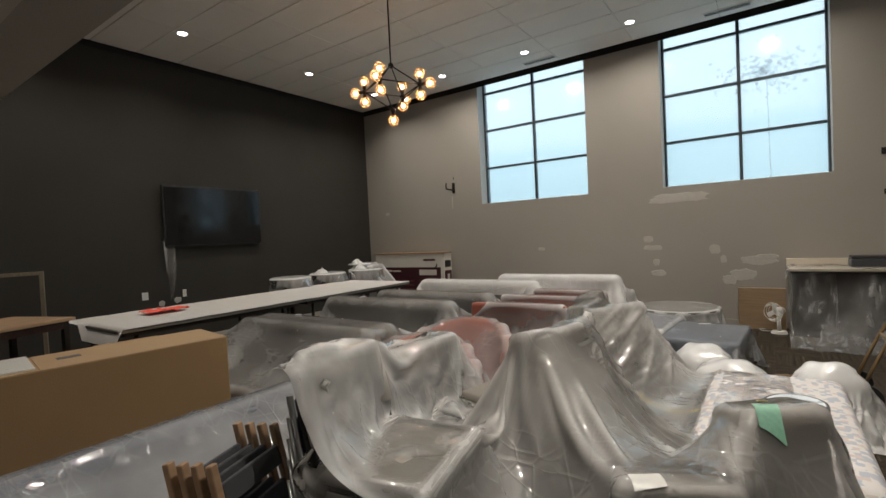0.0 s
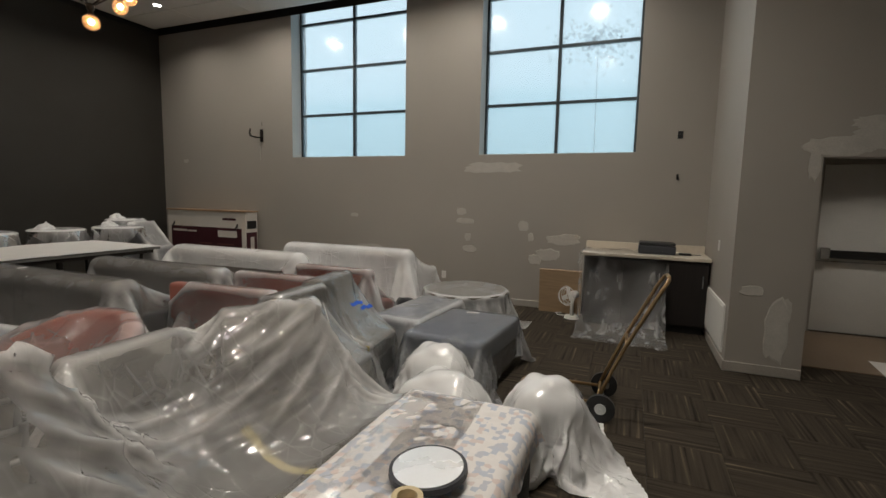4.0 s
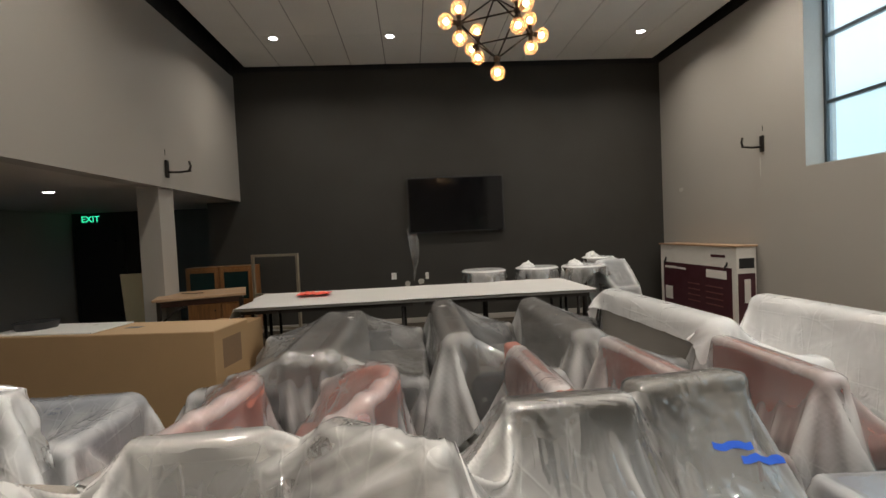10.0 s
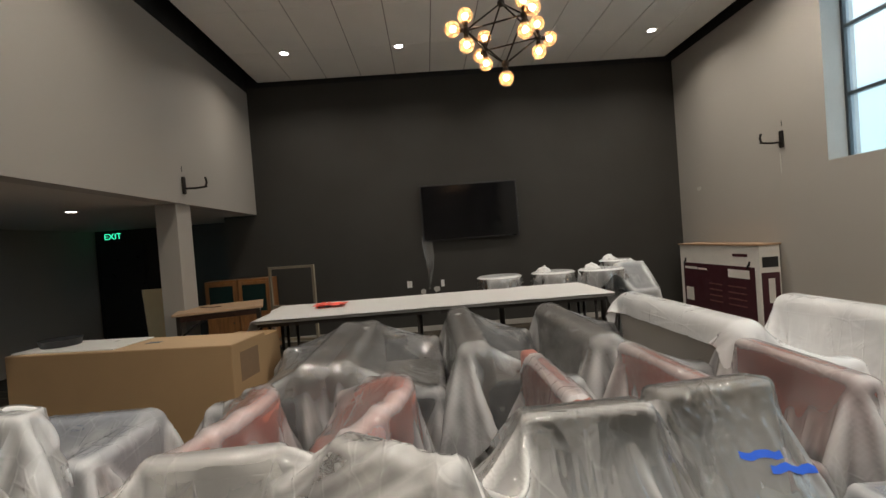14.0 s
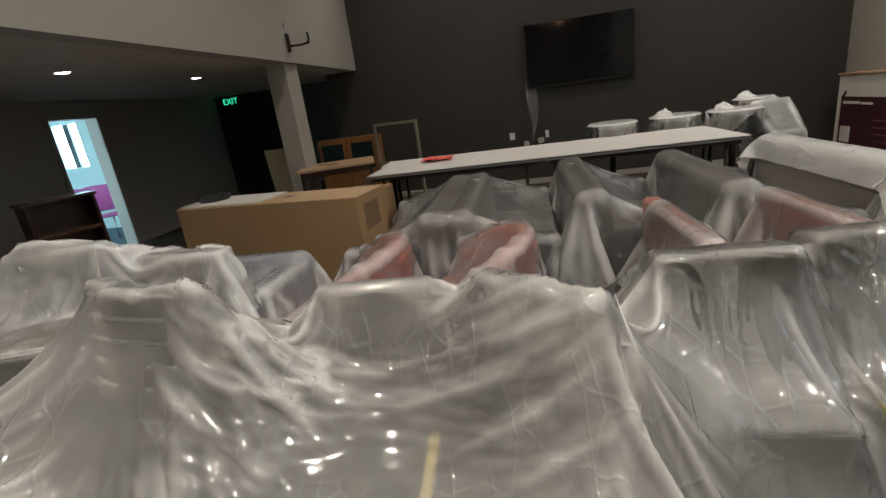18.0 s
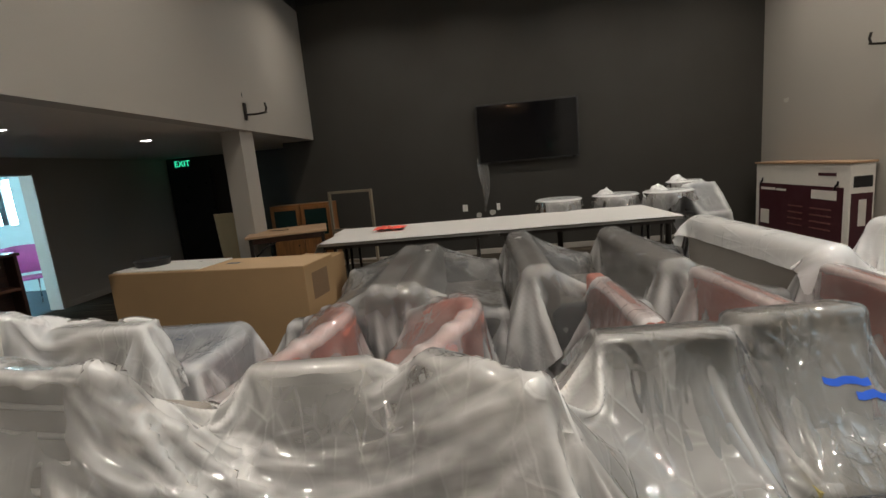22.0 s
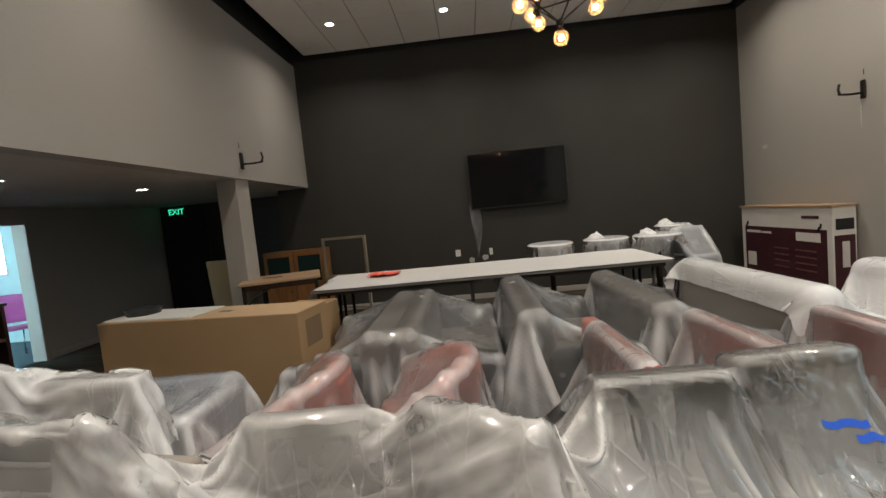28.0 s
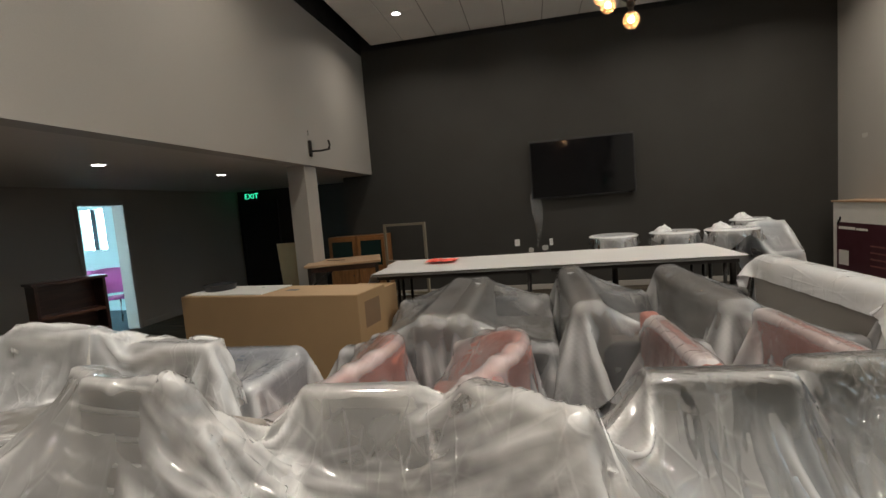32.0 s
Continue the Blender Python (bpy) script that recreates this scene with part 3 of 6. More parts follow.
def window(name, x0, x1):
    w = tagged(new(name), "tall window with dark frame and eight frosted panes", "window", kind="structure")
    y, z0, z1, mid = 0.27, SILL, 4.93, (x0 + x1) / 2
    fr = box(x0, x0 + 0.035, y - 0.03, y + 0.05, z0, z1, 0.003, 1)
    box(x1 - 0.035, x1, y - 0.03, y + 0.05, z0, z1, 0.003, 1, fr)
    box(x0 + 0.036, x1 - 0.036, y - 0.03, y + 0.05, z0, z0 + 0.03, 0.003, 1, fr)
    part("window_frame", fr, M_FRAME, w)
    part("mullion", box(mid - 0.022, mid + 0.022, y - 0.025, y + 0.045, z0 + 0.031, z1, 0.003, 1), M_FRAME, w)
    part("window_sill", box(x0, x1, 0.001, y - 0.031, z0 + 0.001, z0 + 0.012), M_REVEAL, w)
    rows = [z0 + 0.03, 2.95, 3.725, 4.49, z1]
    for r in range(4):
        za, zb = rows[r], rows[r + 1]
        if r:
            for xa, xb in ((x0 + 0.036, mid - 0.023), (mid + 0.023, x1 - 0.036)):
                part("transom", box(xa, xb, y - 0.02, y + 0.04, za - 0.02, za + 0.02, 0.003, 1), M_FRAME, w)
        for xa, xb in ((x0 + 0.03, mid - 0.015), (mid + 0.015, x1 - 0.03)):
            p = part("pane", box(xa, xb, y + 0.006, y + 0.014, za + 0.012, zb - 0.012), M_PANE, w)
            p.visible_shadow = False
    for xa, xb in ((x0 + 0.0005, x0 + 0.004), (x1 - 0.004, x1 - 0.0005)):
        part("reveal", box(xa, xb, 0.002, y - 0.031, z0 + 0.013, TOP - 0.01), M_REVEAL, w)
    return w


window("window_1", *W1)
window("window_2", *W2)

# daylight beyond the windows: pale sky over a low grey roof, with a blurred tree
M_OUT, nt, b = nodes_of("outdoor_backdrop")
n, l = nt.nodes, nt.links
tc, sep = n.new("ShaderNodeTexCoord"), n.new("ShaderNodeSeparateXYZ")
l.new(tc.outputs["Object"], sep.inputs[0])
ns = n.new("ShaderNodeTexNoise"); ns.inputs["Scale"].default_value, ns.inputs["Detail"].default_value = 0.7, 2
l.new(tc.outputs["Object"], ns.inputs["Vector"])
h = n.new("ShaderNodeMath"); h.operation = "MULTIPLY_ADD"; h.inputs[1].default_value = 0.5
l.new(ns.outputs[0], h.inputs[0]); l.new(sep.outputs["Z"], h.inputs[2])
ramp = n.new("ShaderNodeValToRGB")
mr = n.new("ShaderNodeMapRange"); mr.inputs["From Min"].default_value, mr.inputs["From Max"].default_value = 2.0, 6.0
l.new(h.outputs[0], mr.inputs["Value"]); l.new(mr.outputs[0], ramp.inputs[0])
els = ramp.color_ramp.elements
els[0].position, els[0].color = 0.0, (0.52, 0.70, 0.76, 1)
els[1].position, els[1].color = 0.62, (0.80, 0.93, 1.0, 1)
e = els.new(0.42); e.color = (0.60, 0.80, 0.88, 1)
e = els.new(0.47); e.color = (0.74, 0.90, 0.98, 1)
b.inputs["Base Color"].default_value = (0, 0, 0, 1)
l.new(ramp.outputs[0], b.inputs["Emission Color"])
b.inputs["Emission Strength"].default_value = 1.45
me_out = mesh_of(box(-0.5, 12.5, 2.2, 2.25, 1.0, 8.0), M_OUT, name="backdrop")
setting_out = tagged(new("backdrop", me_out), "pale overcast sky and blurred roofs beyond the windows", "backdrop", kind="structure")
# mostly see-through leaves and trunk: the frosted pane's haze is put into their material
M_HAZE, nt, hb = nodes_of("hazy_foliage")
hn, hl = nt.nodes, nt.links
hb.inputs["Base Color"].default_value = (0.30, 0.42, 0.42, 1)
hb.inputs["Alpha"].default_value = 0.2
me_tree = bmesh.new()
rt = random.Random(4)
for k in range(420):
    a, r = rt.uniform(0, 6.28), abs(rt.gauss(0, 0.34))
    c = Vector((8.0 + r * math.cos(a) * 1.25, 2.1 + rt.uniform(-0.05, 0.05), 4.30 + r * math.sin(a) * 0.75))
    s = rt.uniform(0.015, 0.05)
    vs = [me_tree.verts.new(c + Vector((s * rt.uniform(0.5, 1.2) * math.cos(q), rt.uniform(-0.02, 0.02), s * rt.uniform(0.5, 1.2) * math.sin(q)))) for q in (0.3, 1.6, 2.9, 4.1, 5.3)]
    me_tree.faces.new(vs)
tree = thing("tree", "blurred leafy tree top outside the frosted window", "tree")
part("crown", me_tree, M_HAZE, tree)
part("trunk", cyl((8.1, 2.15, 0), (8.05, 2.15, 4.2), 0.02, 0.008, 8), M_HAZE, tree)

# floor
setting("floor", box(-1.4, 13.2, -15.2, 0.5, -0.2, -0.007), M_BLACK, "dark brown striped carpet tiles laid quarter-turned", "floor")
FLOOR = bpy.data.objects["floor"]

# column
setting("column", box(2.25, 2.60, -8.03, -7.77, 0, LOW, 0.004, 1), M_GREIGE, "square greige column under the bulkhead", "column")
setting("column_base", box(2.235, 2.615, -8.045, -7.755, 0, 0.09, 0.004, 1), M_BASE, "grey baseboard round the column", "baseboard")


# fixtures on walls and ceiling
def downlight(x, y, z, lit=True):
    d = thing("ceiling_downlight", "small round recessed ceiling downlight, lit", "ceiling light", group="downlights")
    d.location = (x, y, z)
    bm = bmesh.new()
    for r0, r1, za, zb in ((0.062, 0.085, -0.004, -0.001),):
        for k in range(24):
            a, c = 2 * math.pi * k / 24, 2 * math.pi * (k + 1) / 24
            q = [bm.verts.new((r * math.cos(t), r * math.sin(t), zz)) for r, t, zz in ((r0, a, za), (r1, a, zb), (r1, c, zb), (r0, c, za))]
            bm.faces.new(q)
    part("trim_ring", bm, M_WHITE, d)
    part("lens", cyl((0, 0, -0.003), (0, 0, -0.001), 0.06, n=24), M_DISC, d)


for hx, hy in HIGH_LIGHTS:
    downlight(hx, hy, CEIL)
for hx, hy in LOW_LIGHTS:
    downlight(hx, hy, LOW)


def vent(x, y, z):
    v = thing("ceiling_vent", "white slotted linear ceiling vent", "vent", group="ceiling vents")
    v.location = (x, y, z)
    part("vent_frame", box(-0.3, 0.3, -0.06, 0.06, -0.012, -0.001, 0.003, 1), M_WHITE, v)
    # slots are black strips on a solid frame, their inner shade put into the colour
    for k in range(3):
        part("slot", box(-0.28, 0.28, -0.04 + k * 0.035, -0.025 + k * 0.035, -0.016, -0.0125), M_BLACK, v)


vent(4.75, -0.45, CEIL)
vent(7.6, -0.45, CEIL)


def sconce(name_label, x, y, z, face):
    """A bare bracket: plate, arm and upright holder. face: the sign of y into the room."""
    s = thing("wall_sconce", name_label, "wall lamp", group="wall sconces")
    s.location = (x, y, z)
    s.rotation_euler = (0, 0, 0 if face < 0 else math.pi)
    part("back_plate", box(-0.032, 0.032, -0.03, -0.001, -0.11, 0.11, 0.012, 3), M_DARKMETAL, s)
    part("arm", tube([(0, -0.03, -0.04), (0, -0.16, -0.045), (0, -0.27, -0.035), (0, -0.30, -0.03)], 0.013), M_DARKMETAL, s, smooth=True)
    part("holder", tube([(0, -0.275, -0.04), (0, -0.30, 0.02), (0, -0.285, 0.085)], 0.014), M_DARKMETAL, s, smooth=True)
    # wall is not pierced: a thin black strip gives the hole's shade
    part("wall_hole", box(-0.006, 0.006, -0.003, -0.0005, 0.17, 0.24), M_BLACK, s)


sconce("bare dark bronze wall lamp bracket without its shade", 2.52, 0, 2.60, -1)
sconce("bare dark bronze wall lamp bracket without its shade", 2.49, -7.72, 2.56, 1)

tvt = thing("television", "large black flat television hung on the dark wall", "television")
tvt.location = (0.0, -3.91, 2.12)
part("screen", box(0.088, 0.094, -0.845, 0.845, -0.475, 0.475), M_SCREEN, tvt)
part("bezel", box(0.055, 0.086, -0.875, 0.875, -0.505, 0.505, 0.006, 2), M_BLACKPL, tvt)
part("wall_mount", box(0.001, 0.054, -0.3, 0.3, -0.2, 0.2), M_DARKMETAL, tvt)


def plate(name, label, x, y, z, axis, w=0.07, hgt=0.115, mat=None, d=0.008):
    o = thing(name, label, "wall plate")
    mm = mat or M_WHITEPL
    if axis == "y":
        part("cover", box(x - w / 2, x + w / 2, y - d, y - 0.0005, z - hgt / 2, z + hgt / 2, 0.002, 1), mm, o)
        part("socket", box(x - w / 5, x + w / 5, y - d - 0.002, y - d - 0.0002, z - hgt / 3, z + hgt / 3), M_BLACKPL if mat else M_WHITE, o)
    else:
        s = 1 if axis == "x" else -1
        xa, xb = sorted((x + s * 0.0005, x + s * d))
        part("cover", box(xa, xb, y - w / 2, y + w / 2, z - hgt / 2, z + hgt / 2, 0.002, 1), mm, o)
        xa, xb = sorted((x + s * (d + 0.0002), x + s * (d + 0.002)))
        part("socket", box(xa, xb, y - w / 5, y + w / 5, z - hgt / 3, z + hgt / 3), M_BLACKPL if mat else M_WHITE, o)


plate("wall_outlet", "white wall outlet above the baseboard", 6.09, 0, 0.37, "y")
plate("wall_outlet", "white wall plate beside the television", 0, -5.09, 0.87, "x", 0.09, 0.12)
plate("wall_outlet", "white wall plate under the television", 0, -4.49, 0.85, "x", 0.06, 0.12)
plate("junction_box", "open black junction box in the wall", 9.28, 0, 2.42, "y", 0.06, 0.09, M_BLACKPL)
plate("junction_box", "small black cable hole in the wall", 9.28, 0, 1.89, "y", 0.025, 0.07, M_BLACKPL)
plate("light_switch", "white light switch on the pier", 9.66, -0.99, 1.12, "-x")


def patch(x, y, z, w, hgt, seed, axis="y", sign=-1):
    """An uneven smear of filler on a wall."""
    r = random.Random(seed)
    bm = bmesh.new()
    n = 22
    ring = []
    for k in range(n):
        a = 2 * math.pi * k / n
        c, s = math.cos(a), math.sin(a)
        u = math.copysign(abs(c) ** 0.7, c) * w / 2 * r.uniform(0.82, 1.1)
        v = math.copysign(abs(s) ** 0.7, s) * hgt / 2 * r.uniform(0.75, 1.1)
        ring.append((u, v))
    at = (lambda u, v, d: (x + u, y + sign * d, z + v)) if axis == "y" else (lambda u, v, d: (x + sign * d, y + u, z + v))
    lo = [bm.verts.new(at(u, v, 0.0004)) for u, v in ring]
    hi = [bm.verts.new(at(u * 0.93, v * 0.93, 0.0012 + 0.0006 * (seed % 7))) for u, v in ring]
    for k in range(n):
        bm.faces.new((lo[k], lo[(k + 1) % n], hi[(k + 1) % n], hi[k]))
    bm.faces.new(hi)
    bmesh.ops.recalc_face_normals(bm, faces=bm.faces)
    o = tagged(new("filler_patch", mesh_of(bm, M_PATCH)), "pale smear of dried wall filler", "filler patch", "filler patches")
    return o


for k, (x, z, w, hh) in enumerate(((6.85, 2.02, 0.86, 0.17), (6.62, 1.98, 0.5, 0.08), (6.36, 1.365, 0.16, 0.11), (6.43, 1.22, 0.30, 0.09), (6.47, 0.98, 0.10, 0.12), (6.5, 0.80, 0.22, 0.11),
                                   (7.32, 1.175, 0.15, 0.17), (7.43, 1.02, 0.09, 0.13), (7.88, 1.00, 0.48, 0.15), (7.68, 0.78, 0.36, 0.18), (7.50, 0.70, 0.20, 0.15), (7.98, 1.05, 0.3, 0.08),
                                   (4.46, 1.25, 0.14, 0.07), (4.75, 0.72, 0.52, 0.12), (0.61, 2.17, 0.13, 0.07), (2.47, 2.30, 0.03, 0.3), (8.05, 2.2, 0.05, 0.03))):
    patch(x, 0, z, w, hh, k + 1)
for k, (x, z, w, hh) in enumerate(((10.05, 0.42, 0.19, 0.62), (9.83, 0.78, 0.2, 0.1), (10.1, 0.62, 0.1, 0.25), (10.35, 2.07, 0.5, 0.16), (10.7, 2.13, 0.6, 0.22), (10.62, 2.26, 0.4, 0.12), (10.2, 1.92, 0.09, 0.3))):
    patch(x, -1.75, z, w, hh, k + 40)
for k, (y, z, w, hh) in enumerate(((-4.6, 0.75, 0.12, 0.1), (-4.85, 0.72, 0.1, 0.1))):
    patch(0, y, z, w, hh, k + 60, "x", 1)

g = thing("wall_grille", "white louvred return air grille on the pier", "vent")
part("grille_frame", box(9.640, 9.659, -1.62, -0.40, 0.13, 0.60, 0.004, 1), M_WHITE, g)
for k in range(26):
    yy = -1.595 + k * 0.0455
    part("louvre", box(9.633, 9.6395, yy, yy + 0.03, 0.155, 0.575), M_WHITE, g)

# exit door in the alcove
d = tagged(new("door_1"), "pale grey steel exit door with a panic bar", "door", kind="structure")
part("door_leaf", box(10.90, 11.90, 0.335, 0.38, 0.01, 2.06, 0.003, 1), M_WHITE, d)
fr = box(10.86, 10.899, 0.28, 0.42, 0, 2.1, 0.003, 1)
box(11.901, 11.94, 0.28, 0.42, 0, 2.1, 0.003, 1, fr)
box(10.8995, 11.9005, 0.28, 0.42, 2.061, 2.1, 0.003, 1, fr)
part("door_frame", fr, M_GREIGE, d)
bar = part("panic_bar", box(11.02, 11.84, 0.26, 0.30, 0.93, 1.03, 0.008, 2), M_BLACKPL, d)
part("bar_housing", box(10.93, 11.03, 0.25, 0.334, 0.91, 1.06, 0.012, 2), M_CHROME, d)
part("bar_mount", box(11.80, 11.86, 0.28, 0.334, 0.93, 1.03, 0.006, 1), M_DARKMETAL, d)
part("kick_rail", box(10.91, 11.89, 0.325, 0.3345, 0.88, 0.895), M_METAL, d)
# added lamp without a fixture, hidden behind the header, to brighten the alcove
lamp_disc(11.35, -0.55, 2.39, 5, 0.12)
mat = thing("door_mat", "tan entrance mat inside the alcove", "mat")
part("mat_face", box(10.3, 12.05, -1.3, 0.25, 0.0, 0.008), fabric("tan_mat", (0.20, 0.14, 0.09)), mat)
ds = thing("floor_sheet", "white paper sheet laid on the carpet", "floor covering")
bm = bmesh.new()
bm.faces.new([bm.verts.new(p) for p in ((11.08, -0.85, 0.012), (10.85, -3.0, 0.006), (12.9, -3.1, 0.006), (12.4, -0.95, 0.012))])
part("paper", bm, M_WHITEFAB, ds)


def words(text, m, size, material, parent, name="lettering", depth=0.001):
    cu = bpy.data.curves.new(name, "FONT")
    cu.body, cu.size, cu.extrude, cu.align_x, cu.align_y = text, size, depth, "CENTER", "CENTER"
    tmp = bpy.data.objects.new(name, cu)
    scene.collection.objects.link(tmp)
    me = bpy.data.meshes.new_from_object(tmp.evaluated_get(bpy.context.evaluated_depsgraph_get()))
    bpy.data.objects.remove(tmp)
    me.materials.clear()
    me.materials.append(material)
    ob = new(name, me)
    ob.parent = parent
    ob.matrix_local = m
    return ob


def exit_sign(x, y, z, rz, label):
    s = thing("exit_sign", label, "exit sign", pose(x, y, z, 0, 0, rz), "exit signs")
    part("housing", box(-0.16, 0.16, 0.0, 0.05, -0.1, 0.1, 0.006, 2), M_BLACKPL, s)
    part("face", box(-0.145, 0.145, -0.004, -0.0005, -0.085, 0.085), M_METAL if rz == 0 else M_BLACKPL, s)
    words("EXIT", pose(0, -0.006, 0, 90, 0, 0), 0.17, M_GREEN, s)


exit_sign(11.22, -1.81, 2.11, 0, "green lit EXIT sign over the alcove opening")
exit_sign(-1.14, -11.01, 2.20, 90, "green lit EXIT sign over the dark doorway")
ac = thing("wall_panel", "pale framed access panel high on the header wall", "panel")
part("panel_frame", box(10.8, 11.9, -1.775, -1.751, 2.92, 3.9, 0.006, 1), M_BASE, ac)
part("panel_face", box(10.86, 11.84, -1.782, -1.7755, 2.98, 3.84, 0.003, 1), M_GREIGE, ac)

# unlit exit doorway
d = tagged(new("door_2"), "dark closed exit door in the recess", "door", kind="structure")
part("door_leaf", box(-1.19, -1.15, -11.30, -10.45, 0.01, 2.03, 0.003, 1), M_BLACKPL, d)
fr = box(-1.195, -1.13, -11.36, -11.305, 0, 2.08, 0.003, 1)
box(-1.195, -1.13, -10.445, -10.40, 0, 2.08, 0.003, 1, fr)
part("door_frame", fr, M_BLACK, d)

# the daylit room behind the doorway
M_BLUEWALL = surface("pale_blue_wall", (0.45, 0.60, 0.62), 0.6, vary=0.04)
bm = box(0.3, 5.2, -15.2, -15.0, 0, 2.5)
setting("wall_far_room", bm, M_BLUEWALL, "pale blue wall of the room beyond", "wall")
bm = box(0.1, 0.3, -15.2, -11.6, 0, 1.3)
box(0.1, 0.3, -15.2, -14.1, 1.3, 2.15, bm=bm); box(0.1, 0.3, -13.52, -11.6, 1.3, 2.15, bm=bm); box(0.1, 0.3, -15.2, -11.6, 2.15, 2.5, bm=bm)
setting("wall_far_room_west", bm, M_BLUEWALL, "pale blue wall of the room beyond", "wall")
# east wall out of view; its opening is added to let light onto the west wall
bm = box(5.2, 5.4, -15.2, -11.6, 0, 0.9)
box(5.2, 5.4, -15.2, -14.6, 0.9, 2.2, bm=bm); box(5.2, 5.4, -12.6, -11.6, 0.9, 2.2, bm=bm); box(5.2, 5.4, -15.2, -11.6, 2.2, 2.5, bm=bm)
setting("wall_far_room_east", bm, M_BLUEWALL, "pale blue wall of the room beyond", "wall")
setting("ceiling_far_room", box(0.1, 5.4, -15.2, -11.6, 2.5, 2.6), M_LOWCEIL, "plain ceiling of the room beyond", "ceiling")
M_DAY = glow("daylight_backdrop", (0.66, 0.90, 1.0), 20.0)
bm = box(0.0, 0.02, -14.3, -13.3, 1.2, 2.25)
# added glowing sheet behind the unseen east opening
box(5.48, 5.5, -14.7, -12.5, 0.8, 2.3, bm=bm)
tagged(new("backdrop_far_room", mesh_of(bm, M_DAY)), "bright overcast daylight beyond the far window and an added unseen opening", "backdrop", kind="structure")
w = tagged(new("window_3"), "bright window of the room beyond", "window", kind="structure")
part("mullion", box(0.16, 0.22, -13.93, -13.80, 1.3, 2.15), M_FRAME, w)
d = tagged(new("door_3"), "open doorway with painted casing", "door", kind="structure")
fr = box(1.86, 1.93, -11.398, -11.38, 0, 2.14, 0.003, 1)
box(2.72, 2.79, -11.398, -11.38, 0, 2.14, 0.003, 1, fr)
box(1.9305, 2.7195, -11.398, -11.38, 2.07, 2.14, 0.003, 1, fr)
part("door_frame", fr, M_GREIGE, d)


# ---------------------------------------------------------------- furniture
def tilted(bm, angle, at):
    bmesh.ops.rotate(bm, verts=bm.verts, cent=at, matrix=Matrix.Rotation(radians(angle), 3, "X"))
    return bm


def sofa(x, y, rz, length, depth, high, label, fab, seat_fab=None, seat_h=0.44, arm_h=0.62, cushions=2, back=0.25):
    """A sofa with its back along its own x axis at y = 0 and its seat towards +y."""
    first = len(SOLIDS)
    s = thing("sofa", label, "sofa", pose(x, y, 0, 0, 0, rz), "covered sofas")
    L = length / 2
    part("base", box(-L + 0.16, L - 0.16, 0.03, depth - 0.03, 0.07, 0.30, 0.02, 2), fab, s)
    part("backrest", tilted(box(-L + 0.01, L - 0.01, 0.0, back, 0.08, high, 0.10, 5), 4, (0, 0.1, 0.1)), fab, s, smooth=True)
    mid = (high + 0.08) / 2
    sup(x, y, rz, (0, back / 2 - 0.07 * (mid - 0.1), mid), (L - 0.01, back / 2, mid - 0.08), 4, 0.10)
    w = (2 * L - 0.36) / cushions
    for k in range(cushions):
        xa = -L + 0.18 + k * w
        part("seat_cushion", box(xa + 0.006, xa + w - 0.006, back - 0.04, depth, 0.30, seat_h, 0.05, 3), seat_fab or fab, s, smooth=True)
        sup(x, y, rz, (xa + w / 2, (depth + back) / 2, seat_h / 2), (w / 2 - 0.006, (depth - back) / 2, seat_h / 2), 0, 0.05)
    for sx in (-1, 1):
        xa, xb = sorted((sx * L, sx * (L - 0.17)))
        part("armrest", box(xa, xb, 0.12, depth - 0.02, 0.07, arm_h, 0.05, 3), M_DARKFAB if fab is M_GREYFAB else fab, s, smooth=True)
        sup(x, y, rz, ((xa + xb) / 2, depth / 2 + 0.05, arm_h / 2), (0.085, depth / 2 - 0.07, arm_h / 2), 0, 0.05)
        for yy in (0.08, depth - 0.1):
            part("leg", box(sx * (L - 0.12) - 0.025, sx * (L - 0.12) + 0.025, yy, yy + 0.05, 0.0, 0.072), M_DARKWOOD, s)
    return SOLIDS[first:]


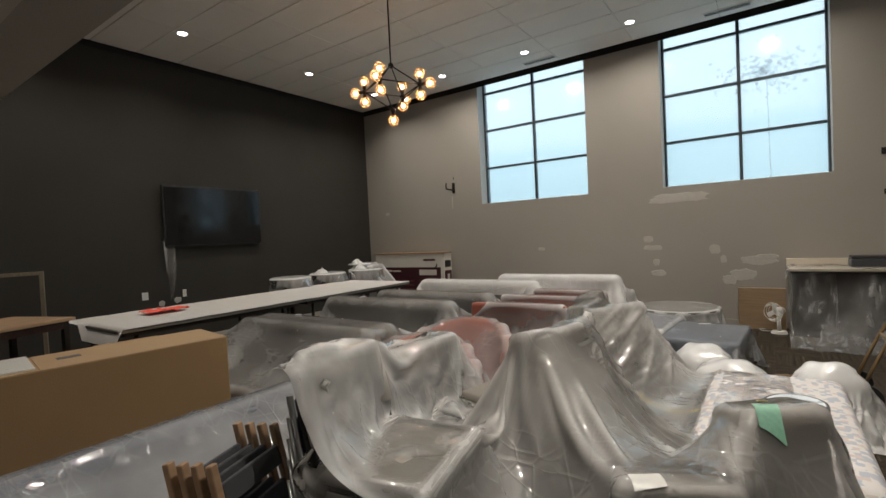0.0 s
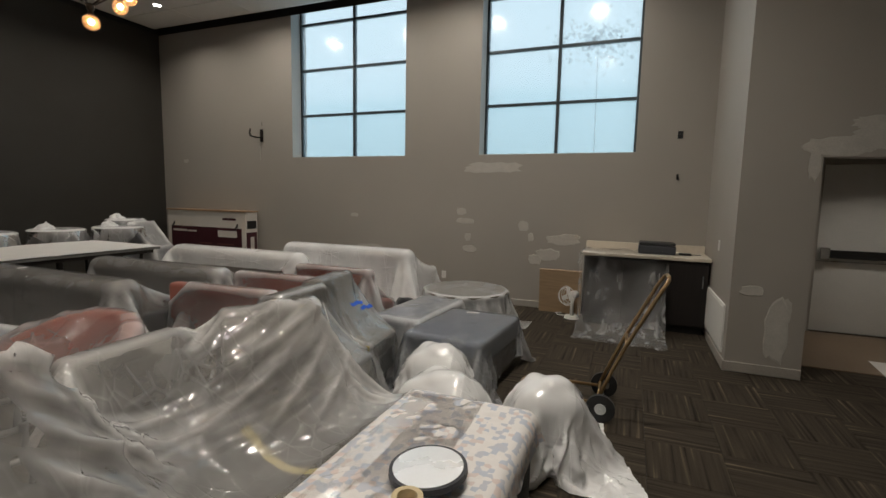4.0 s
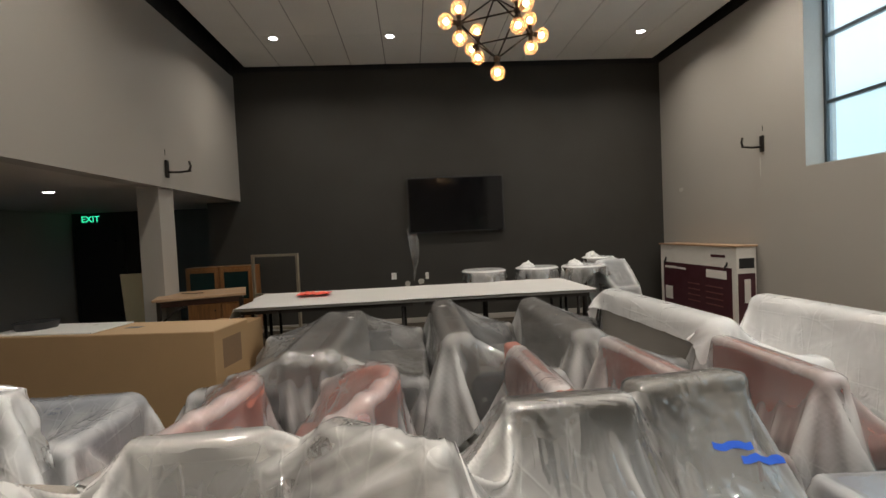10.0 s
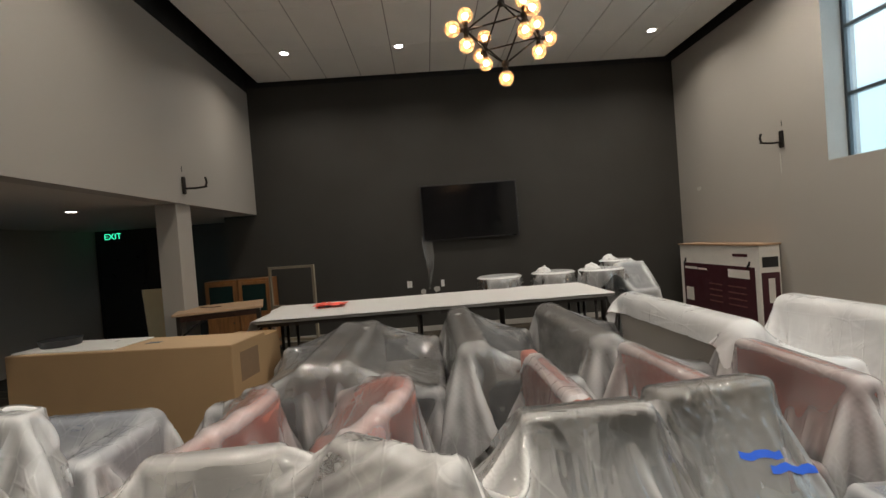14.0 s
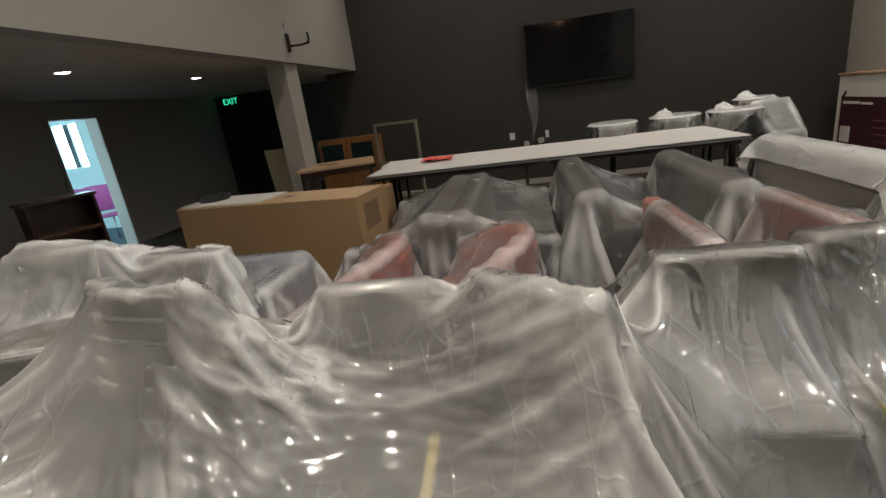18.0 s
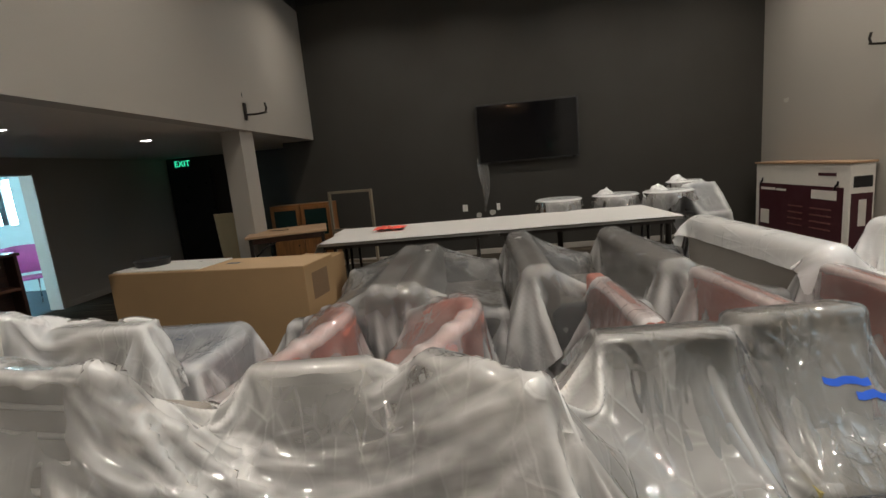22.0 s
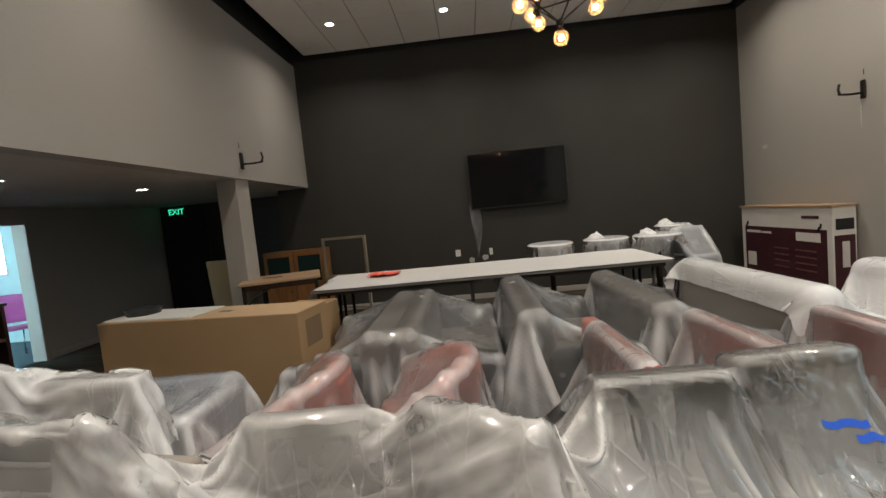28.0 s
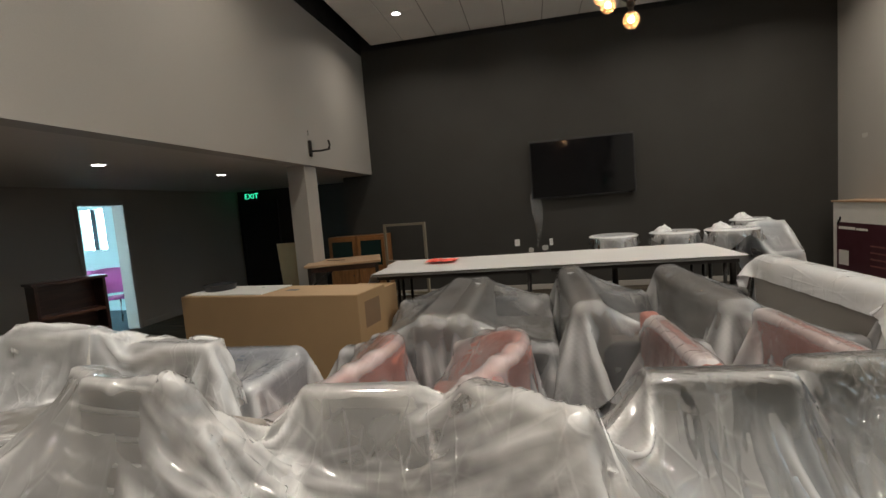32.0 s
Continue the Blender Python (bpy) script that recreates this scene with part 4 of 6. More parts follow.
def tub_chair(x, y, rz, width, depth, high, label, fab, bulge=0.30):
    """A settee with a curved back: the back bows out at y = 0, the seat is towards +y."""
    first = len(SOLIDS)
    s = thing("tub_chair", label, "armchair", pose(x, y, 0, 0, 0, rz), "curved-back chairs")
    W = width / 2
    bm = bmesh.new()
    n, thick, cols = 24, 0.10, []
    bow = lambda u: bulge * (abs(u) ** 2.2) * 1.5
    rise = lambda u: high - 0.26 * abs(u) ** 3.0
    for k in range(n + 1):
        u = -1 + 2 * k / n
        yy, hz = bow(u), rise(u)
        ring = [(u * W, yy, 0.10), (u * W * 1.02, yy - 0.02, hz - 0.06), (u * W * 1.015, yy, hz - 0.015), (u * W * 0.99, yy + thick / 2, hz), (u * (W - 0.05), yy + thick - 0.01, hz - 0.02), (u * (W - 0.06), yy + thick, hz - 0.07), (u * (W - 0.07), yy + thick + 0.05, 0.34)]
        cols.append([bm.verts.new(p) for p in ring])
    for a, b2 in zip(cols, cols[1:]):
        for i in range(6):
            bm.faces.new((a[i], b2[i], b2[i + 1], a[i + 1]))
        bm.faces.new((a[6], b2[6], b2[0], a[0]))
    bm.faces.new(cols[0]); bm.faces.new(cols[-1][::-1])
    bmesh.ops.recalc_face_normals(bm, faces=bm.faces)
    part("backrest", bm, fab, s, smooth=True)
    for k in range(9):
        ua, ub = -1 + 2 * k / 9, -1 + 2 * (k + 1) / 9
        ya, yb, hz = bow(ua) + 0.045, bow(ub) + 0.045, rise((ua + ub) / 2)
        slant = math.degrees(math.atan2(yb - ya, (ub - ua) * W))
        c = Matrix.Rotation(radians(-slant), 2) @ Vector(((ua + ub) / 2 * W, (ya + yb) / 2))
        sup(x, y, rz + slant, (c.x, c.y, hz / 2), (math.hypot(yb - ya, (ub - ua) * W) / 2 + 0.012, 0.055, hz / 2), 0, 0.04)
    part("seat_cushion", box(-W + 0.09, W - 0.09, 0.14, depth, 0.28, 0.44, 0.05, 3), fab, s, smooth=True)
    sup(x, y, rz, (0, depth / 2 + 0.06, 0.22), (W - 0.09, depth / 2 - 0.06, 0.22), 0, 0.05)
    part("base", box(-W + 0.1, W - 0.1, 0.12, depth - 0.03, 0.08, 0.278, 0.02, 1), fab, s)
    for sx in (-1, 1):
        for yy in (0.16, depth - 0.12):
            part("leg", cyl((sx * (W - 0.16), yy, 0), (sx * (W - 0.16), yy, 0.082), 0.02), M_DARKWOOD, s)
    return SOLIDS[first:]


def armchair(x, y, rz, width, depth, high, label, fab, side_fab=None, seat_h=0.45, lean=9):
    """An armless lounge chair, its back at y = 0, facing +y."""
    first = len(SOLIDS)
    s = thing("lounge_chair", label, "armchair", pose(x, y, 0, 0, 0, rz), "lounge chairs")
    W = width / 2
    part("backrest", tilted(box(-W, W, 0.0, 0.17, 0.10, high, 0.03, 3), lean, (0, 0, 0.45)), fab, s, smooth=True)
    if side_fab:
        prof = ((-0.02, 0.06), (depth - 0.01, 0.06), (depth - 0.01, seat_h - 0.01), (0.26, seat_h + 0.02), (0.12, 0.66), (-0.03, 0.68))
        for sx in (1,):
            bm = bmesh.new()
            ends = [[bm.verts.new((sx * (W + q), p[0], p[1])) for p in prof] for q in (-0.012, 0.004)]
            bm.faces.new(ends[0]); bm.faces.new(ends[1][::-1])
            for k in range(len(prof)):
                bm.faces.new((ends[0][k], ends[0][k - 1], ends[1][k - 1], ends[1][k]))
            bmesh.ops.recalc_face_normals(bm, faces=bm.faces)
            part("side_panel", bm, side_fab, s, "yellow side panel")
        part("seat_piping", box(-W + 0.01, W - 0.01, depth + 0.0005, depth + 0.006, seat_h - 0.035, seat_h - 0.027), M_DARKFAB, s)
    part("seat_cushion", box(-W, W - 0.014, 0.15, depth, 0.29, seat_h, 0.045, 3), fab, s, smooth=True)
    part("base", box(-W + 0.02, W - 0.02, 0.1, depth - 0.02, 0.10, 0.288, 0.015, 1), fab, s)
    for sx in (-1, 1):
        for yy in (0.14, depth - 0.08):
            part("leg", cyl((sx * (W - 0.06), yy, 0), (sx * (W - 0.06), yy, 0.102), 0.018, 0.022), M_DARKWOOD, s)
    mid, t = (high + 0.1) / 2, math.tan(radians(lean))
    sup(x, y, rz, (0, 0.085 - (mid - 0.45) * t, mid + 0.085 * t), (W, 0.085, mid - 0.1), lean, 0.03)
    sup(x, y, rz, (0, depth / 2 + 0.06, seat_h / 2), (W, depth / 2 - 0.06, seat_h / 2), 0, 0.04)
    return SOLIDS[first:]


def block_chair(x, y, rz, width, depth, high, label, fab):
    """An upholstered chair with a flat square back at y = 0, facing +y."""
    first = len(SOLIDS)
    s = thing("side_chair", label, "chair", pose(x, y, 0, 0, 0, rz), "square-back chairs")
    W = width / 2
    part("backrest", box(-W, W, 0.0, 0.11, 0.34, high, 0.03, 3), fab, s, smooth=True)
    part("seat_cushion", box(-W + 0.01, W - 0.01, 0.112, depth, 0.34, 0.46, 0.04, 3), fab, s, smooth=True)
    part("apron", box(-W + 0.02, W - 0.02, 0.02, depth - 0.02, 0.26, 0.338, 0.01, 1), M_DARKFAB, s)
    for sx in (-1, 1):
        for yy in (0.05, depth - 0.07):
            part("leg", box(sx * (W - 0.06) - 0.02, sx * (W - 0.06) + 0.02, yy - 0.02, yy + 0.02, 0, 0.262), M_DARKWOOD, s)
    sup(x, y, rz, (0, 0.055, high / 2), (W, 0.055, high / 2), 0, 0.03)
    sup(x, y, rz, (0, depth / 2 + 0.05, 0.23), (W, depth / 2 - 0.05, 0.23), 0, 0.04)
    return SOLIDS[first:]


def stack_chair(m, label, seat_mat, group="stacked chairs", back_mat=None, name="stacking_chair", top=0.885, low=0.60, rim=False):
    """One stacking chair: padded seat and curved back on a bent steel frame; faces +y."""
    s = thing(name, label, "chair", m, group)
    part("seat", box(-0.23, 0.23, -0.20, 0.24, 0.43, 0.475, 0.02, 2), seat_mat, s, smooth=True)
    bm = bmesh.new()
    cols = []
    for k in range(13):
        u = -1 + k / 6
        cols.append([bm.verts.new((u * 0.235, -0.24 + 0.05 * u * u + dy, z)) for dy, z in ((-0.045, top - 0.005 - 0.02 * u * u), (-0.02, top - 0.02 * u * u), (0.035, low), (0.01, low - 0.005))])
    for a, b2 in zip(cols, cols[1:]):
        for i in range(4):
            bm.faces.new((a[i], b2[i], b2[(i + 1) % 4], a[(i + 1) % 4]))
    bm.faces.new(cols[0][::-1]); bm.faces.new(cols[-1])
    bmesh.ops.recalc_face_normals(bm, faces=bm.faces)
    part("backrest", bm, back_mat or seat_mat, s, smooth=True)
    if rim:
        part("back_rim", tube([((-1 + k / 6) * 0.235, -0.268 + 0.05 * (-1 + k / 6) ** 2, top + 0.003 - 0.02 * (-1 + k / 6) ** 2) for k in range(13)], 0.009), M_WHITEPL, s, "white plastic rim", smooth=True)
    for sx in (-1, 1):
        part("frame_side", tube([(sx * 0.25, 0.22, 0.0), (sx * 0.25, 0.20, 0.41), (sx * 0.25, -0.16, 0.42), (sx * 0.25, -0.20, 0.46), (sx * 0.245, -0.25, top - 0.08)], 0.011), M_METAL, s, smooth=True)
        part("rear_leg", tube([(sx * 0.25, -0.26, 0.0), (sx * 0.25, -0.10, 0.41)], 0.011), M_METAL, s, smooth=True)
    return s


# sofas in rows
pair = sofa(4.42, -5.45, 0, 1.86, 0.80, 0.84, "grey sofa under plastic, back to back with another", M_GREYFAB)
pair += sofa(4.42, -5.50, 180, 1.86, 0.80, 0.84, "grey sofa under plastic, seat facing the cardboard box", M_GREYFAB)
third = sofa(4.45, -4.52, 0, 1.88, 0.82, 0.91, "dark grey sofa under clear plastic", M_GREYFAB)
fourth = sofa(4.40, -3.58, 0, 1.84, 0.80, 0.87, "dark grey sofa under clear plastic, next in the row", M_GREYFAB)
fifth = sofa(4.55, -2.72, 0, 1.95, 0.85, 0.93, "grey sofa half hidden by a white sheet", M_GREYFAB)
wall_sofa = sofa(5.32, -1.62, 0, 1.95, 0.86, 0.91, "dark sofa by the window wall under a white sheet", M_DARKFAB)
# curved salmon settees
tub_b = tub_chair(5.92, -4.86, 180, 1.12, 0.66, 0.86, "salmon curved-back settee wrapped in plastic", M_SALMON)
tub_a = tub_chair(6.02, -5.60, 178, 1.22, 0.66, 0.87, "salmon curved-back settee beside the stacked chairs", M_SALMON)
# brick red square-back chairs
red_a = block_chair(5.90, -4.14, 2, 1.02, 0.50, 0.86, "brick red square-back chair under plastic", M_MAROON)
red_b = block_chair(5.92, -3.48, 2, 1.04, 0.50, 0.85, "brick red square-back chair in the middle of the row", M_MAROON)
red_c = block_chair(5.84, -2.76, -2, 1.12, 0.54, 0.83, "brick red square-back chair at the end of the row", M_MAROON)
# grey lounge chairs
lounge_a = armchair(6.60, -4.14, -88, 0.52, 0.50, 0.90, "pale grey lounge chair under crinkled clear plastic", M_TAUPE, M_OLIVE)
lounge_b = armchair(6.45, -3.54, -84, 0.52, 0.52, 0.90, "grey lounge chair with blue tape on its plastic", M_TAUPE, M_OLIVE)


# low ottomans and a round table
def ottoman(x, y, rz, w, dp, hgt, label, mat):
    first = len(SOLIDS)
    o = thing("ottoman", label, "ottoman", pose(x, y, 0, 0, 0, rz), "ottomans")
    part("cushion", box(-w / 2, w / 2, -dp / 2, dp / 2, 0.26, hgt, 0.035, 3), mat, o, smooth=True)
    part("base", box(-w / 2 + 0.02, w / 2 - 0.02, -dp / 2 + 0.02, dp / 2 - 0.02, 0.05, 0.258, 0.01, 1), M_DARKFAB, o)
    for sx in (-1, 1):
        for sy in (-1, 1):
            part("foot", cyl((sx * (w / 2 - 0.08), sy * (dp / 2 - 0.08), 0), (sx * (w / 2 - 0.08), sy * (dp / 2 - 0.08), 0.052), 0.02), M_DARKWOOD, o)
    sup(x, y, rz, (0, 0, hgt / 2), (w / 2, dp / 2, hgt / 2), 0, 0.035)
    return SOLIDS[first:]


big_ottoman = ottoman(7.45, -2.88, -4, 0.70, 0.98, 0.46, "large dark blue ottoman wrapped in shiny plastic", M_BLUEFAB)
bench = ottoman(6.86, -2.52, -4, 0.50, 1.06, 0.47, "grey ottoman bench wrapped in plastic", M_BLUEFAB)
rt = thing("round_table", "low round table with a dark edge under plastic", "table", pose(7.0, -1.58, 0))
part("tabletop", cyl((0, 0, 0.44), (0, 0, 0.50), 0.50, n=48), M_GREYFAB, rt)
part("apron", cyl((0, 0, 0.20), (0, 0, 0.44), 0.47, n=48), M_DARKFAB, rt)
part("pedestal", cyl((0, 0, 0.0), (0, 0, 0.20), 0.40, n=32), M_DARKFAB, rt)
first = len(SOLIDS)
for a in range(0, 180, 30):
    sup(7.0, -1.58, a, (0, 0, 0.25), (0.485, 0.13, 0.25), 0, 0.01)
round_top = SOLIDS[first:]

# wrapped mattress
M_QUILT, nt, b = nodes_of("patchwork_quilt")
n, l = nt.nodes, nt.links
tc, vo, ramp = n.new("ShaderNodeTexCoord"), n.new("ShaderNodeTexVoronoi"), n.new("ShaderNodeValToRGB")
vo.inputs["Scale"].default_value, vo.inputs["Randomness"].default_value = 36, 0.55
l.new(tc.outputs["Object"], vo.inputs["Vector"])
sp = n.new("ShaderNodeSeparateColor")
l.new(vo.outputs["Color"], sp.inputs[0]); l.new(sp.outputs[0], ramp.inputs[0])
ramp.color_ramp.interpolation = "CONSTANT"
for k, (p, c) in enumerate(((0.0, (0.74, 0.71, 0.69)), (0.34, (0.50, 0.53, 0.60)), (0.52, (0.76, 0.73, 0.71)), (0.74, (0.66, 0.57, 0.54)), (0.86, (0.52, 0.53, 0.58)))):
    q = ramp.color_ramp.elements[k] if k < 2 else ramp.color_ramp.elements.new(p)
    q.position, q.color = p, (*c, 1)
l.new(ramp.outputs[0], b.inputs["Base Color"])
b.inputs["Roughness"].default_value = 0.7
mt = thing("mattress", "thick white mattress on a low base under a quilt", "mattress", pose(8.02, -5.20, 0, 0, 0, 0))
part("mattress_pad", box(-0.36, 0.36, -0.80, 0.78, 0.28, 0.50, 0.05, 3), M_WHITEFAB, mt, smooth=True)
part("bed_base", box(-0.34, 0.34, -0.78, 0.76, 0.0, 0.279, 0.02, 1), M_DARKFAB, mt)
sup(8.02, -5.21, 0, (0, 0, 0.25), (0.36, 0.79, 0.25), 0, 0.05)

# stacked chairs under the big sheet
base = stack_chair(pose(7.06, -6.22, 0, 0, 0, 78), "beige stacking chair at the bottom of a stack under plastic", M_TAUPE, top=0.80, rim=True)
for k in range(1, 5):
    copy_thing(base, pose(7.06 - 0.022 * k, -6.22 - 0.002 * k, 0.078 * k, 0, 0, 78))
sup(7.05, -6.22, 78, (0, 0.02, 0.37), (0.26, 0.25, 0.37))
for q, slant in ((-0.155, -14), (0.0, 0), (0.155, 14)):
    sup(7.06, -6.22, 78 + slant, (q, -0.226 + (0.012 if slant else 0), 0.845), (0.088, 0.05, 0.288), -15.7, 0.015)
base2 = stack_chair(pose(6.62, -5.50, 0, 0, 0, 92), "beige stacking chair in the second stack under plastic", M_TAUPE, back_mat=M_TAUPE_PALE)
copy_thing(base2, pose(6.62, -5.50, 0.052, 0, 0, 92))
sup(6.62, -5.50, 92, (0, -0.245, 0.48), (0.24, 0.04, 0.475), 0, 0.03)
sup(6.62, -5.50, 92, (0, 0.02, 0.26), (0.25, 0.24, 0.26))
for k in range(3):
    copy_thing(base2, pose(6.85 + 0.008 * k, -4.71 - 0.006 * k, 0.052 * k, 0, 0, 54))
sup(6.86, -4.715, 54, (0, -0.25, 0.50), (0.24, 0.05, 0.50), 0, 0.03)
sup(6.86, -4.715, 54, (0, 0.02, 0.30), (0.25, 0.24, 0.30))

# the stack nearest the start, black seats showing below the sheet
base3 = stack_chair(pose(6.88, -7.14, 0, 0, 0, -80), "black-seated stacking chair in a part-covered stack", M_BLACKFAB, top=0.80, low=0.56)
for k in range(1, 5):
    copy_thing(base3, pose(6.88 + 0.006 * k, -7.14, 0.072 * k, 0, 0, -80))
stack_chair(pose(6.91, -7.14, 0.36, 0, 0, -80), "beige stacking chair on top of the black stack", M_TAUPE, back_mat=M_TAUPE_PALE, top=0.80, low=0.56)
base4 = stack_chair(pose(6.83, -6.58, 0, 0, 0, -95), "beige stacking chair beside the black stack", M_TAUPE, top=0.82, low=0.58)
for k in range(1, 5):
    copy_thing(base4, pose(6.83, -6.58, 0.06 * k, 0, 0, -95))
sup(6.89, -7.14, -80, (0, 0.02, 0.42), (0.25, 0.24, 0.42))
sup(6.90, -7.14, -80, (0, -0.255, 0.58), (0.24, 0.04, 0.575), 0, 0.01)
sup(6.83, -6.58, -95, (0, 0.02, 0.36), (0.25, 0.24, 0.36))
sup(6.83, -6.58, -95, (0, -0.255, 0.53), (0.24, 0.04, 0.53), 0, 0.01)

# blue-grey sofa wrapped in plastic, and bagged chairs, one with a leaflet
blue = sofa(5.42, -7.30, -90, 1.70, 0.74, 0.70, "blue-grey sofa wrapped in clear plastic", M_BLUEFAB, arm_h=0.66)
bagged = armchair(7.99, -6.38, 222, 0.30, 0.44, 0.91, "chair bagged in milky plastic with a green leaflet", M_TAUPE)
bagged += armchair(7.74, -6.80, 205, 0.34, 0.46, 0.79, "low chair bagged in milky plastic with a paper label", M_TAUPE)


def swags(x, y, z):
    """Folds that hang in arcs between the ribbed stack and the corner of the next one."""
    rng = np.random.default_rng(77)
    t = np.clip((y + 5.34) / 0.70, -1.15, 1.15)
    rise = np.zeros_like(z)
    for drop, count, high, sharp in ((0.30, 9.0, 0.034, 0.20), (0.38, 15.0, 0.020, 0.16), (0.22, 31.0, 0.009, 0.2)):
        way = (z + drop * (1 - t * t)) * count + 0.5 * np.sin(2.3 * y + count) + 0.25 * np.sin(5.1 * y + 2 * count)
        k = np.floor(way + 0.5).astype(int)
        rise += high * rng.uniform(0.15, 1.0, 97)[k % 97] * np.exp(-np.abs(way - k) / sharp)
    across = np.clip((1.12 - np.abs(t)) / 0.25, 0, 1)
    return rise * across * np.clip((x - 6.98) / 0.12, 0, 1) * np.clip((7.85 - x) / 0.2, 0, 1) * np.clip((z - 0.46) / 0.12, 0, 1)


# the sheets over them
drape("dust_sheet", 3.15, 5.70, -6.75, -4.25, M_SHEET_SHEER, "clear plastic sheet over two back-to-back grey sofas", seed=3, step=0.024, ease=(1.12, 1.2), solids=pair)
drape("dust_sheet", 3.20, 5.70, -5.15, -3.25, M_SHEET_SHEER, "clear plastic sheet over a dark grey sofa", seed=4, step=0.024, ease=(1.14, 1.25), solids=third)
drape("dust_sheet", 3.20, 5.64, -4.20, -2.30, M_SHEET_SHEER, "thin plastic sheet over a grey sofa", seed=5, step=0.024, ease=(1.14, 1.25), solids=fourth)
drape("dust_sheet", 3.35, 5.75, -2.92, -1.65, M_SHEET_WHITE, "opaque white sheet pulled over a grey sofa", seed=6, step=0.022, ease=(1.16, 1.2), crush=0.03, solids=fifth)
drape("dust_sheet", 4.05, 6.60, -2.15, -0.55, M_SHEET_DENSE, "milky plastic sheet over a sofa by the wall", seed=7, step=0.02, ease=(1.2, 1.4), crush=0.05, solids=wall_sofa)
drape("dust_sheet", 5.05, 6.80, -5.72, -4.52, M_SHEET_SHEER, "clear plastic sheet stretched over a salmon settee", seed=8, step=0.02, ease=(1.15, 1.62), solids=tub_b, pins=[(u, v, (x, y, 0.01)) for u, x in ((0.2, 5.45), (0.5, 5.92), (0.8, 6.42)) for v, y in ((0.0, -5.60), (1.0, -4.72))])
drape("dust_sheet", 5.05, 6.95, -6.50, -5.26, M_SHEET_SHEER, "clear plastic sheet over a salmon settee", seed=9, step=0.02, ease=(1.15, 1.58), solids=tub_a, pins=[(u, v, (x, y, 0.01)) for u, x in ((0.2, 5.48), (0.5, 6.0), (0.8, 6.55)) for v, y in ((0.0, -6.36), (1.0, -5.46))])
drape("dust_sheet", 5.10, 6.66, -4.75, -3.40, M_SHEET_SHEER, "clear plastic sheet over a brick red chair", seed=10, step=0.02, ease=(1.2, 1.45), solids=red_a)
drape("dust_sheet", 5.10, 6.66, -4.05, -2.75, M_SHEET_SHEER, "clear plastic sheet over the middle brick red chair", seed=11, step=0.02, ease=(1.2, 1.45), solids=red_b)
drape("dust_sheet", 5.00, 6.66, -3.30, -2.00, M_SHEET_SHEER, "clear plastic sheet over the end chair of the row", seed=31, step=0.02, ease=(1.2, 1.45), solids=red_c)
drape("dust_sheet", 6.22, 7.36, -4.50, -3.76, M_SHEET_CLEAR, "crinkled clear plastic over a pale grey lounge chair", step=0.016, seed=12, ease=(1.36, 1.26), crush=0.06, solids=lounge_a)
drape("dust_sheet", 6.08, 7.26, -3.90, -3.14, M_SHEET_CLEAR, "shiny clear plastic over a grey lounge chair", step=0.016, seed=13, ease=(1.36, 1.26), crush=0.06, solids=lounge_b)
drape("plastic_wrap", 6.95, 7.95, -3.50, -2.26, M_SHEET_CLEAR, "shiny plastic wrapped over a blue ottoman", step=0.016, seed=14, ease=(1.42, 1.36), crush=0.08, solids=big_ottoman)
drape("plastic_wrap", 6.50, 7.22, -3.15, -1.90, M_SHEET, "plastic over a grey ottoman bench", step=0.02, seed=15, ease=(1.5, 1.35), crush=0.05, solids=bench)
drape("plastic_wrap", 6.38, 7.62, -2.20, -0.96, M_SHEET, "clear plastic over a low round table", step=0.02, seed=16, ease=(1.42, 1.42), crush=0.06, solids=round_top)
q = drape("quilt", 7.62, 8.46, -6.04, -4.38, M_QUILT, "quilt with a mottled grey, blue and white pattern", step=0.022, seed=24, group="", ease=(1.12, 1.04), crush=0.04)
q["category"] = "quilt"
drape("dust_sheet", 6.42, 8.10, -7.05, -4.05, M_SHEET_MILK, "large milky plastic sheet swagged over stacked chairs", step=0.014, seed=21, ease=(1.14, 1.42), crush=0.02, coarse=2, folds=swags, pins=((0.47, 0.366, (7.255, -6.03, 1.135)), (0.45, 0.752, (7.21, -4.66, 1.03))))
drape("dust_sheet", 6.36, 7.40, -7.32, -6.16, M_SHEET, "clear plastic sheet over two stacks of chairs", step=0.018, seed=22, ease=(1.2, 1.3), crush=0.04)
drape("dust_sheet", 5.02, 6.42, -8.45, -6.25, M_SHEET, "crumpled clear plastic over a blue-grey sofa", seed=23, step=0.02, ease=(1.3, 1.18), crush=0.08, solids=blue)
drape("dust_sheet", 7.36, 8.44, -7.42, -5.80, M_SHEET_MILK, "milky plastic bagged over two chairs", step=0.018, seed=26, ease=(1.4, 1.25), crush=0.04, margin=0.02, solids=bagged)


# white cushions in bags
M_BAG = surface("white_cushion_cover", (0.74, 0.73, 0.73), 0.5, vary=0.08, scale=5, grain=30, bump=0.5)


